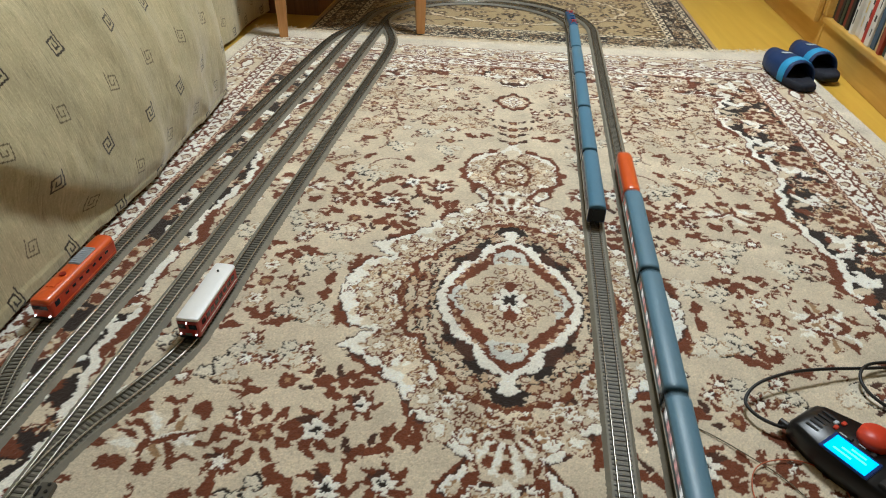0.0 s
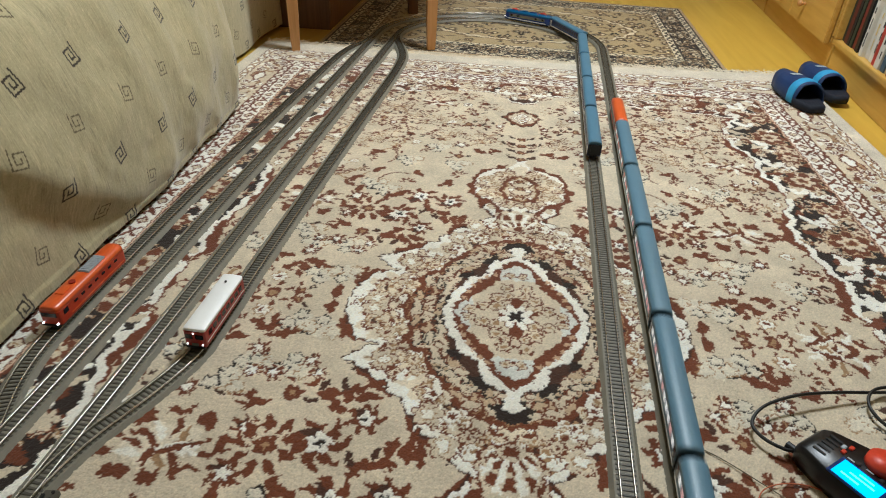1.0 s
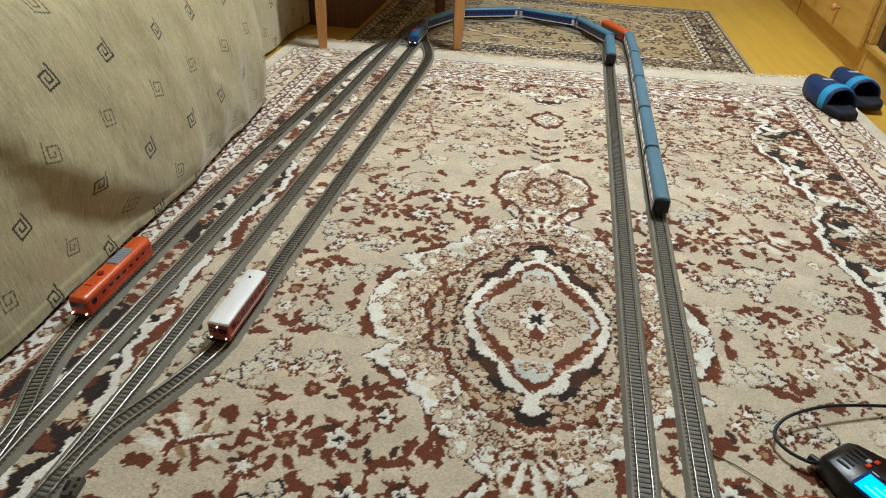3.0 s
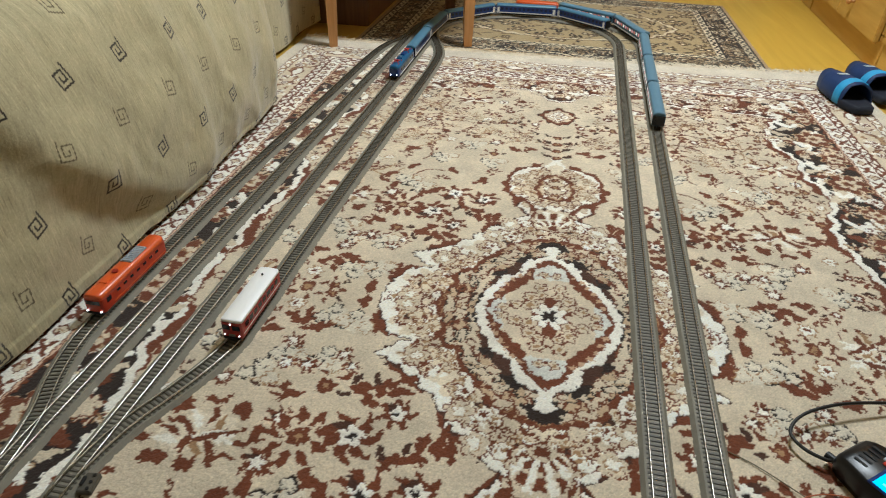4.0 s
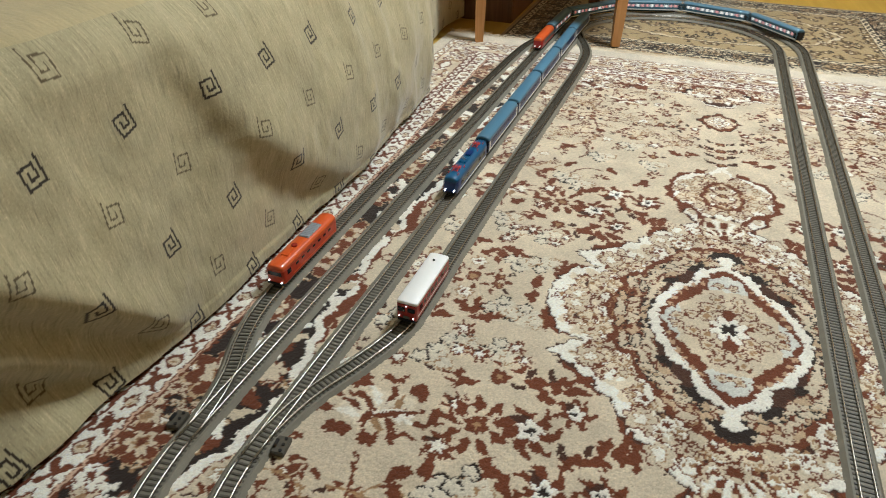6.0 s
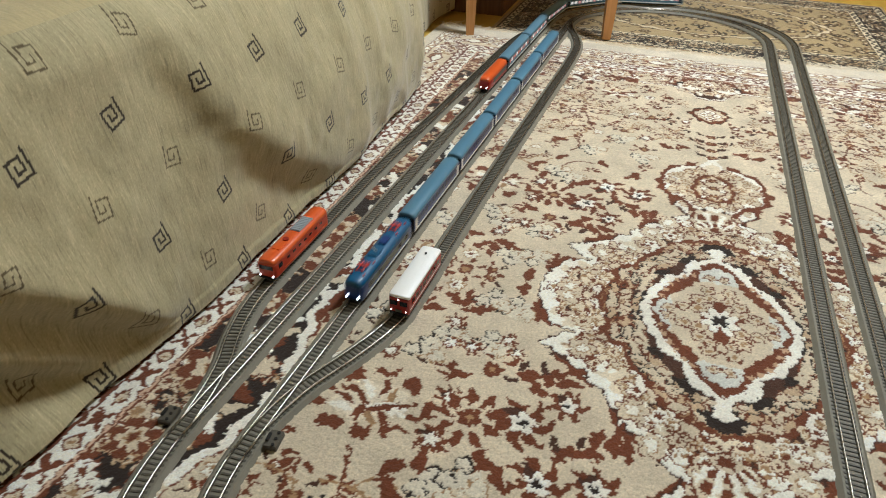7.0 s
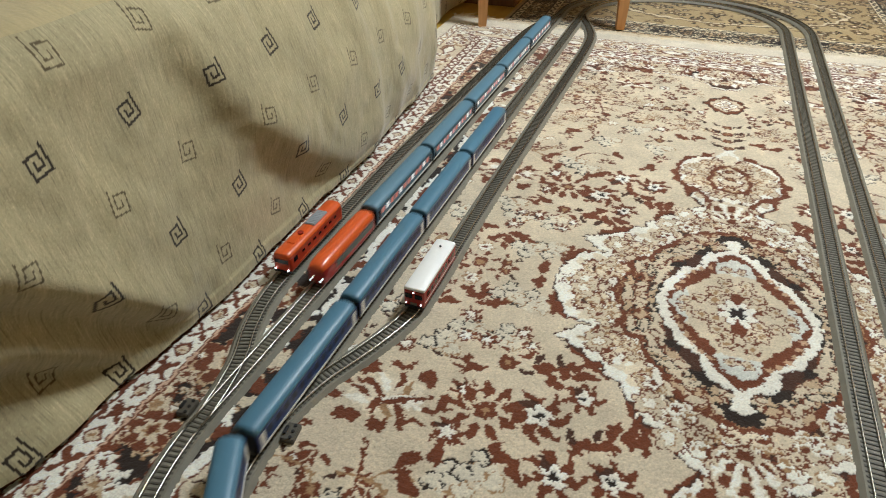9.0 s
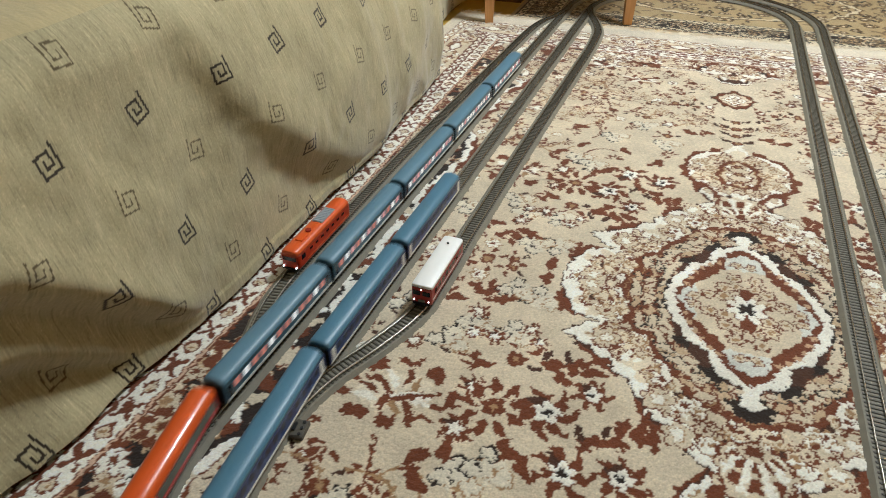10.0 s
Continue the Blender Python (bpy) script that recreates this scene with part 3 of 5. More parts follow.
    # great rosettes in the side ground: brown petals round a pale heart, with white sprays
    for i, v in enumerate((0.045, 0.185, 0.335, 0.470, 0.610, 0.740, 0.865, 1.0)):
        u = 0.655 + (0.012 if i % 2 else 0.0)
        for r, c, n in ((0.048, np.array(srgb(190, 166, 132)), 7), (0.044, BROWN, 7), (0.026, BEIGE, 6), (0.013, TAN, 5), (0.009, BROWN, 5)):
            k.flower(u, v, r if i % 2 == 0 else r * 0.72, n, c, None, 0.6 * i, None, 0.35)
        for a in (0.8, 2.1, 3.6):
            k.leaf(u - 0.045 + 0.02 * math.cos(a), v + 0.065 + 0.022 * math.sin(a), a, 0.046, 0.017, WHITE if a < 3 else BEIGE)
    for i, u in enumerate((0.0, 0.13, 0.25, 0.37, 0.49)):
        for r, c, n in ((0.036, BROWN, 7), (0.029, BEIGE, 7), (0.018, TAN, 6), (0.014, WHITE, 5), (0.007, BROWN, 5)):
            k.flower(u, 1.115, r if i % 2 == 0 else r * 0.8, n, c, None, 0.6 * i, None, 0.35)
    # border strips along the sides and ends
    raw = np.maximum(k.u, k.v - 0.452)
    B = np.where(raw > 0.70, 0.70 + (raw - 0.70) / 0.733, raw)
    along = np.where(k.u > k.v - 0.452, k.v, k.u)
    saw = lambda p: abs((along / p) % 1 - 0.5) * 2
    k.c[B > 0.700] = BROWN
    k.c[(B > 0.7035) & (B < 0.7085)] = np.array(srgb(206, 176, 150))
    k.c[B > 0.713] = WHITE
    m = (B > 0.716) & (B < 0.757)
    c, t = (B - 0.7365) / 0.0205, along / 0.040
    a, odd = (t % 1 - 0.5) * 2, (t.astype(int) % 2) > 0
    k.c[m & ~odd & (abs(a) * 1.1 + abs(c) < 0.95)] = BROWN
    k.c[m & ~odd & (abs(a) * 1.1 + abs(c) < 0.60)] = BEIGE
    k.c[m & ~odd & (abs(a) + abs(c) < 0.22)] = TAN
    k.c[m & odd & (abs(abs(a) - abs(c)) < 0.34) & (abs(a) < 0.85)] = BROWN
    k.c[(B > 0.760) & (B < 0.767)] = BROWN
    k.c[(B > 0.767) & (B < 0.790)] = WHITE
    k.c[(B > 0.768) & (B < 0.788) & (abs((B - 0.778) / 0.010 - np.sin(along * 2 * math.pi / 0.036)) < 0.6)] = BROWN
    k.c[(B > 0.790) & (B < 0.796)] = BROWN
    k.c[B > 0.796] = BEIGE
    m = (B > 0.800) & (B < 0.905)
    c = abs(B - 0.852) / 0.05
    wave = (B - 0.852) / 0.05 - 0.62 * np.sin(along * 2 * math.pi / 0.17)
    k.c[m & (abs(wave) < 0.20)] = BROWN
    k.c[m & (abs(wave) < 0.09)] = TAN
    k.c[m & (c + saw(0.30) * 1.8 < 0.62) & (c + saw(0.30) * 1.8 > 0.42)] = BROWN
    k.c[m & (c + saw(0.30) * 1.8 < 0.42)] = WHITE
    for i in range(330):
        t = rnd.uniform(0, 1.5)
        q = rnd.uniform(0.775, 0.843)
        s = rnd.uniform(0.007, 0.013)
        for u, v in ((q, t), (t, q + 0.452)):
            if u < 1 and v < 1.5 and abs(max(u, v - 0.452) - q) < 1e-6 and abs((t / 0.30) % 1 - 0.5) > 0.12:
                if i % 3:
                    k.leaf(u, v, rnd.uniform(0, 6), s * 2.4, s * 0.9, rnd.choice((BROWN, WHITE, BROWN, TAN)))
                else:
                    k.flower(u, v, s, 6, BROWN, WHITE, 0, WHITE)
    k.c[(B > 0.905) & (B < 0.911)] = BROWN
    k.c[(B > 0.911) & (B < 0.940)] = WHITE
    k.c[(B > 0.914) & (B < 0.937) & (abs((B - 0.9255) / 0.0115 - np.cos(along * 2 * math.pi / 0.05)) < 0.7)] = TAN
    k.c[(B > 0.940) & (B < 0.945)] = BROWN
    k.c[B > 0.945] = np.array(srgb(214, 204, 184))
    return k


def ragged(rs, shape, size, cell):
    """Smooth unevenness, by which the outlines of the knots fray."""
    a = rs.normal(0, size, (shape[0] // cell + 2, shape[1] // cell + 2))
    y, x = np.arange(shape[0]) / cell, np.arange(shape[1]) / cell
    i, j = y.astype(int), x.astype(int)
    p, q = (y - i)[:, None], (x - j)[None, :]
    p, q = p * p * (3 - 2 * p), q * q * (3 - 2 * q)
    return a[i][:, j] * (1 - p) * (1 - q) + a[i + 1][:, j] * p * (1 - q) + a[i][:, j + 1] * (1 - p) * q + a[i + 1][:, j + 1] * p * q


def carpet():
    loom = weave_carpet()
    top = thing("carpet", "large cream and brown patterned carpet with medallion and white fringe", "carpet")
    rs = np.random.RandomState(4)
    for nm, ya, yb, step in (("woven_top", -0.66, 0.30, 0.0020), ("woven_top", 0.30, 1.405, 0.0028), ("woven_top", -1.405, -0.66, 0.011)):
        X, Y = np.meshgrid(np.linspace(-0.92, 0.92, int(1.84 / step)), np.linspace(ya, yb, int((yb - ya) / step)))
        u = abs(X) + ragged(rs, X.shape, 0.0021, 3) + rs.normal(0, 0.0004, X.shape)
        v = abs(Y) + ragged(rs, X.shape, 0.0021, 3) + rs.normal(0, 0.0004, X.shape)
        col = loom.at(abs(u), abs(v))
        col = col * (rs.normal(1.0, 0.08, X.shape) * (1 + ragged(rs, X.shape, 0.06, 14)))[..., None]
        lum = col.mean(-1)
        Z = rs.uniform(-0.0009, 0.0, X.shape) + np.where(lum > 0.55, 0.0008, 0) - np.where(lum < 0.06, 0.0006, 0)
        far = 0.05 * (X + 0.15) ** 2 * (Y > 0) * (abs(Y) / 1.4) ** 6
        drift = 0.052 * np.clip(-Y - 0.16, 0, 0.6) * np.clip((-X - 0.45) / 0.2, 0, 1)
        sheet(nm, X - drift, Y + far, Z, np.clip(col, 0.01, 0.9), CARPET, top)
    part("backing", boxed(-0.918, 0.918, -1.40, 1.40, FZ + 0.0005, -0.0025), FRINGE, top)
    rnd = random.Random(5)
    bm = bmesh.new()
    for i in range(1150):
        x = -0.915 + 1.83 * i / 1150 + rnd.uniform(-0.002, 0.002)
        y = 1.395 + 0.05 * (x + 0.15) ** 2
        a, L = rnd.gauss(0, 0.5), rnd.uniform(0.03, 0.065)
        if rnd.random() < 0.04:
            L *= 1.6
        p = Vector((x, y, -0.001))
        for j in range(3):
            q = p + Vector((math.sin(a) * L / 3, math.cos(a) * L / 3, 0))
            q.z = -0.0005 - 0.0035 * (j + 1) / 3 + rnd.uniform(0, 0.002) + (0.006 if rnd.random() < 0.03 else 0)
            s = Vector((math.cos(a), -math.sin(a), 0)) * rnd.uniform(0.0008, 0.0017)
            vs = [bm.verts.new(c) for c in (p - s, p + s, q + s * 0.8, q - s * 0.8)]
            ridge = [bm.verts.new(c + Vector((0, 0, 0.0013))) for c in (p, q)]
            bm.faces.new((vs[0], ridge[0], ridge[1], vs[3]))
            bm.faces.new((ridge[0], vs[1], vs[2], ridge[1]))
            p, a = q, a + rnd.gauss(0, 0.35)
    tagged(part("fringe", bm, FRINGE, top, "loose white cotton tassels along the carpet's end"), kind="stuff")


def rug():
    """The smaller rug beyond the carpet, dark border round a tan field."""
    W, L = 0.72, 0.50
    k = Loom(W, L, 0.002, np.array(srgb(172, 152, 112)))
    rnd = random.Random(23)
    TANF, INK, IVORY, OLIVE = np.array(srgb(176, 150, 112)), np.array(srgb(34, 27, 25)), np.array(srgb(214, 202, 172)), np.array(srgb(112, 90, 60))
    for _ in range(150):
        u, v = rnd.uniform(0, 0.56), rnd.uniform(0, 0.34)
        if rnd.random() < 0.6:
            k.leaf(u, v, rnd.uniform(0, 6), rnd.uniform(0.02, 0.05), 0.012, rnd.choice((INK, OLIVE, OLIVE)))
        else:
            k.flower(u, v, rnd.uniform(0.01, 0.02), 6, OLIVE, IVORY, 0, INK)
    d = k.depth([(0, 0), (0.46, 0), (0.40, 0.10), (0.34, 0.16), (0.22, 0.23), (0, 0.27)], 0.008, 60)
    k.c[abs(d) < 0.006] = IVORY
    k.c[(d < -0.006) & (d > -0.016)] = OLIVE
    B = np.maximum(k.u, k.v + W - L)
    along = np.where(k.u > k.v + W - L, k.v, k.u)
    k.c[B > 0.562] = INK
    k.c[(B > 0.566) & (B < 0.590)] = IVORY
    k.c[(B > 0.569) & (B < 0.587) & (abs((B - 0.578) / 0.009 - np.sin(along * 2 * math.pi / 0.05)) < 0.7)] = INK
    for _ in range(210):
        q, t = rnd.uniform(0.600, 0.672), rnd.uniform(0, 0.7)
        for u, v in ((q, t), (t, q - W + L)):
            if 0 < v < L and u < W and abs(max(u, v + W - L) - q) < 1e-6:
                if rnd.random() < 0.5:
                    k.leaf(u, v, rnd.uniform(0, 6), rnd.uniform(0.014, 0.03), 0.006, rnd.choice((IVORY, OLIVE, TANF)))
                else:
                    k.flower(u, v, rnd.uniform(0.006, 0.012), 5, INK, OLIVE, 0, rnd.choice((IVORY, TANF)))
    k.c[(B > 0.676) & (B < 0.700)] = IVORY
    k.c[(B > 0.679) & (B < 0.697) & (abs((B - 0.688) / 0.009 - np.sin(along * 2 * math.pi / 0.05)) < 0.7)] = INK
    k.c[B > 0.700] = INK
    k.c[B > 0.706] = TANF
    top = thing("rug", "smaller tan rug with a dark floral border, beyond the carpet", "rug", m=pose(-0.012, 1.945, 0, 0, 0, -1.2))
    rs = np.random.RandomState(8)
    X, Y = np.meshgrid(np.linspace(-W, W, 520), np.linspace(-L, L, 360))
    col = k.at(np.clip(abs(X) + rs.normal(0, 0.001, X.shape), 0, W), np.clip(abs(Y) + rs.normal(0, 0.001, X.shape), 0, L)) * rs.normal(1, 0.06, X.shape)[..., None]
    sheet("woven_top", X, Y, -0.004 + rs.uniform(-0.0006, 0, X.shape), np.clip(col, 0.01, 0.9), RUG, top)
    part("backing", boxed(-W, W, -L, L, FZ + 0.0005, -0.0052), FRINGE, top)


carpet()
rug()


# ---- sofa under a draped cover ----
def cover_colour(Y, Z, rs):
    """Beige cloth with slanting threads and rows of square spirals."""
    base = np.array(srgb(177, 167, 131))
    c = np.tile(base, Y.shape + (1,))
    slub = np.cumsum(rs.normal(0, 1, (Y.shape[0] + 14, Y.shape[1])), axis=0)
    slub = (slub[14:] - slub[:-14]) / math.sqrt(14)
    slub = np.where(abs(slub) > 1.1, slub, 0.3 * slub)
    c *= (1 + 0.10 * slub + 0.22 * (rs.uniform(0, 1, Y.shape) > 0.985) + rs.normal(0, 0.035, Y.shape) + ragged(rs, Y.shape, 0.05, 40))[..., None]
    for row, z0 in enumerate((0.024, 0.072, 0.150, 0.236, 0.322, 0.411)):
        tint = np.array(srgb(96, 84, 58)) if row % 2 else np.array(srgb(50, 42, 32))
        for i in range(-8, 26):
            y0 = -0.421 + 0.1455 * i + (0.073 if row % 2 else 0.0)
            a = 0.5 + 0.25 * math.sin(3 * i + row)
            dy, dz = Y - y0, Z - z0
            near = (abs(dy) < 0.03) & (abs(dz) < 0.03)
            if not near.any():
                continue
            dy = -dy if row % 2 else dy
            p, q = dy * math.cos(a * 0.35) + dz * math.sin(a * 0.35), dz * math.cos(a * 0.35) - dy * math.sin(a * 0.35)
            s, w = 0.0128, 0.0011 if row % 2 else 0.0016
            mark = np.zeros(Y.shape, bool)
            turns = ((1, 1.3), (1, -1), (-1, -1), (-1, 0.8), (0.45, 0.8), (0.45, -0.4), (-0.35, -0.4), (-0.35, 0.2))
            for (pa, qa), (pb, qb) in zip(turns, turns[1:]):
                mark |= (p > min(pa, pb) * s - w) & (p < max(pa, pb) * s + w) & (q > min(qa, qb) * s - w) & (q < max(qa, qb) * s + w)
            c[near & mark] = tint
    return np.clip(c, 0.01, 0.9)


def cover_front(Y, Z):
    """How far the hanging cloth stands out, with its folds and hollows."""
    hem = np.interp(Y, (-1.7, -0.6, -0.5, -0.35, -0.14, 0.17, 0.35, 0.5, 0.69, 0.8), (-0.782, -0.772, -0.765, -0.750, -0.740, -0.741, -0.746, -0.751, -0.759, -0.772))
    mid = np.interp(Y, (-1.7, -0.6, -0.25, 0.0, 0.2, 0.5, 0.8), (-0.795, -0.778, -0.757, -0.743, -0.731, -0.736, -0.756))
    rise = np.interp(Y, (-0.25, 0.0, 0.8), (-0.784, -0.812, -0.816))
    q = Z / 0.43
    x = hem * (1 - q) * (1 - 2 * q) + mid * 4 * q * (1 - q) + rise * q * (2 * q - 1)

    def overhang(d, w, h, strength):
        # swells out above and to the far side of a line, hollow below and to the near side
        e = d / w
        return h * strength * e / (1 + e * e) ** 1.25

    calm = 1 - np.exp(-((Z - 0.005) / 0.035) ** 2)
    line = np.interp(Z, (0.0, 0.07, 0.15, 0.235, 0.29, 0.35, 0.43), (0.185, 0.090, -0.020, -0.102, -0.138, -0.165, -0.185))
    lean = np.interp(Z, (0.0, 0.15, 0.25, 0.35, 0.43), (0.62, 0.68, 0.86, 0.97, 1.0))
    x = x + overhang((Y - line) * lean, 0.058, 0.033, np.interp(Z, (0.0, 0.1, 0.3, 0.43), (0.8, 1.0, 0.95, 0.55))) * calm
    low = np.interp(Y, (-1.7, -0.8, -0.6, -0.52, -0.47, -0.405, -0.335, -0.28, -0.2), (0.33, 0.30, 0.255, 0.218, 0.174, 0.115, 0.038, -0.03, -0.16))
    x = x + overhang((Z - low) * 0.72, 0.036, 0.058, 1 / (1 + np.exp((Y + 0.25) / 0.03))) * calm
    under = low - 0.098
    x = x + overhang((Z - under) * 0.72, 0.030, 0.052, 1 / (1 + np.exp((Y + 0.33) / 0.03))) * calm
    # soft upright folds towards the sofa's end, and the sewn hem
    for y, a, h in ((0.30, 0.035, 0.007), (0.43, 0.03, 0.006), (0.57, 0.04, 0.009), (0.72, 0.03, 0.006)):
        x = x + h * np.exp(-((Y - y + 0.12 * (Z - 0.2)) / a) ** 2) * calm
    return x + 0.003 / (1 + np.exp((Z - 0.030) / 0.0012))


SOFA_END = 0.81


def sofa():
    top = thing("sofa", "sofa under a beige cover woven with dark square spirals", "sofa")
    rs = np.random.RandomState(2)
    ys, zs = np.r_[np.linspace(-1.7, -0.76, 60), np.linspace(-0.75, SOFA_END, 1060)], np.linspace(0.0, 1.0, 290)
    Y, T = np.meshgrid(ys, zs)
    low = 0.013 + 0.003 * np.sin(5 * Y) + 0.008 * np.clip((Y - 0.35) / 0.4, 0, 1)
    Z = low + (0.432 - low) * T
    X = cover_front(Y, Z) + ragged(rs, Y.shape, 0.0035, 70) + ragged(rs, Y.shape, 0.0009, 18) - 0.040 * np.clip((Y - SOFA_END + 0.06) / 0.06, 0, 1) ** 2 - 0.03 * np.clip((Z - 0.38) / 0.052, 0, 1) ** 2
    sheet("front_cover", X, Y, Z, cover_colour(Y, Z, rs), COVER, top, True)
    # seat top, rounding over from the front edge
    Xt, Yt = np.meshgrid(np.linspace(0, 1, 60), ys[::2])
    edge = X[-1][::2][:, None]
    Xs = edge - 0.85 * Xt
    Zs = 0.432 + 0.018 * (1 - np.exp(-Xt * 30)) + 0.006 * np.sin(7 * Yt + 3 * Xt)
    col = np.tile(np.array(srgb(186, 172, 130)), Xs.shape + (1,)) * (1 + rs.normal(0, 0.05, Xs.shape))[..., None]
    sheet("seat_cover", Xs, Yt, Zs, col, COVER, top, True)
    # end of the cover, hanging round the corner
    Xe, Te = np.meshgrid(np.linspace(0, 1, 60), np.linspace(0, 1, 80))
    xe = X[:, -1]
    ze = Z[:, -1]
    fx = np.interp(np.linspace(0, 1, 80), np.linspace(0, 1, 290), xe)[:, None] - 0.85 * Xe
    fy = SOFA_END + 0.012 * np.sin(40 * Xe) * (1 - Te) + 0.012 * np.minimum(1, Xe * 20)
    fz = np.interp(np.linspace(0, 1, 80), np.linspace(0, 1, 290), ze)[:, None] + 0 * Xe
    sheet("end_cover", fx, fy, fz, cover_colour(fx + 0.1, fz, rs), COVER, top, True)
    # base coloured black, standing in for the shade in the gap under the hem
    part("base", boxed(-1.62, -0.87, -1.68, 0.74, 0.03, 0.40), BLACK, top)
    for y in (-1.5, 0.66):
        for x in (-1.5, -0.94):
            part("leg", rod(bmesh.new(), (x, y, FZ), (x, y, 0.035), 0.022, 12), DARKWOOD, top)
    part("backrest", boxed(-1.9, -1.62, -1.68, 0.74, 0.03, 0.80, 0.05), COVER_PLAIN, top)
    # the lower end piece of the same suite, set further back
    end = thing("ottoman", "low seat beside the sofa under the same beige spiral-woven cover", "ottoman")
    Y2, Z2 = np.meshgrid(np.linspace(0.93, 1.655, 340), np.linspace(0.004, 0.42, 200))
    X2 = -0.945 + 0.008 * np.sin(16 * Y2) * (1 - Z2 / 0.5)
    sheet("front_cover", X2, Y2, Z2, cover_colour(Y2 + 0.03, Z2, rs), COVER, end, True)
    X3, Y3 = np.meshgrid(np.linspace(-1.6, -0.945, 60), np.linspace(0.93, 1.655, 60))
    sheet("seat_cover", X3, Y3, 0.42 + 0.012 * np.cos(4 * (X3 + 1.27)), np.tile(np.array(srgb(186, 172, 130)), X3.shape + (1,)), COVER, end, True)
    part("base", boxed(-1.58, -0.965, 0.94, 1.645, FZ, 0.40), DARKWOOD, end)


COVER_PLAIN = material("cover_cloth_plain", srgb(186, 172, 130), 0.85, vary=0.12, fine=260, bump=0.3)
sofa()


# ---- ceiling lamp ----
def ceiling_lamp():
    top = thing("ceiling_lamp", "white ceiling lamp with a short rod, switched on", "lamp", m=pose(LAMP[0], LAMP[1], 0))
    part("rod", rod(bmesh.new(), (0, 0, 2.27), (0, 0, ROOF), 0.008), BLACK, top)
    part("canopy", rod(bmesh.new(), (0, 0, ROOF - 0.03), (0, 0, ROOF), 0.06, 20, 0.05), CEIL, top)
    rings = [[(r * math.cos(a * math.pi / 12), r * math.sin(a * math.pi / 12), z) for a in range(24)] for r, z in ((0.03, 2.28), (0.12, 2.265), (0.19, 2.235), (0.192, 2.23), (0.12, 2.257), (0.03, 2.27))]
    part("shade", loft(rings), CEIL, top, smooth=True)


ceiling_lamp()


# ---- chair, desk and cabinets ----
def chair():
    """Light wooden chair of which the legs come into view; its seat shades the rug."""
    top = thing("chair", "light brown wooden chair standing at the carpet's edge", "chair", m=pose(-0.56, 1.41, 0, 0, 0, 15.6))
    for x in (-0.235, 0.235):
        part("leg", loft([[(x + s * r, t * r, z) for s, t in ((-1, -1), (1, -1), (1, 1), (-1, 1))] for r, z in ((0.0135, FZ + 0.0105), (0.017, 0.10), (0.020, 0.43))]), LEGWOOD, top)
        part("leg", loft([[(x + s * r, 0.53 + t * r * 1.2 + dy, z) for s, t in ((-1, -1), (1, -1), (1, 1), (-1, 1))] for r, z, dy in ((0.019, FZ + 0.006, 0.02), (0.021, 0.43, 0), (0.018, 0.90, 0.06))]), DARKWOOD, top)
        part("rail", boxed(x - 0.010, x + 0.010, 0.02, 0.51, 0.375, 0.43), LEGWOOD, top)
    part("rail", boxed(-0.215, 0.215, -0.010, 0.010, 0.375, 0.43), LEGWOOD, top)
    part("seat", boxed(-0.265, 0.265, -0.03, 0.53, 0.432, 0.468, 0.012), DARKWOOD, top)
    for z in (0.62, 0.80):
        part("back_slat", boxed(-0.22, 0.22, 0.552 + 0.12 * (z - 0.47), 0.568 + 0.12 * (z - 0.47), z, z + 0.07, 0.005), DARKWOOD, top)


def desk():
    top = thing("desk", "dark brown wooden desk, its unseen top added to shade the chair and rug", "desk", m=pose(0, 0, 0))
    part("panel", boxed(-1.60, -0.75, 1.665, 1.690, FZ, 0.715), DARKWOOD, top)
    part("panel", boxed(-0.775, -0.750, 1.692, 2.50, FZ, 0.715), DARKWOOD, top)
    part("panel", boxed(-1.60, -1.575, 1.692, 2.50, FZ, 0.715), DARKWOOD, top)
    # desktop and leg lie out of view; the top is sized to shade the rug
    part("desktop", boxed(-1.62, -0.17, 1.42, 2.58, 0.717, 0.745, 0.006), DARKWOOD, top)
    part("leg", boxed(-0.25, -0.21, 2.53, 2.57, FZ, 0.716, 0.004), DARKWOOD, top)


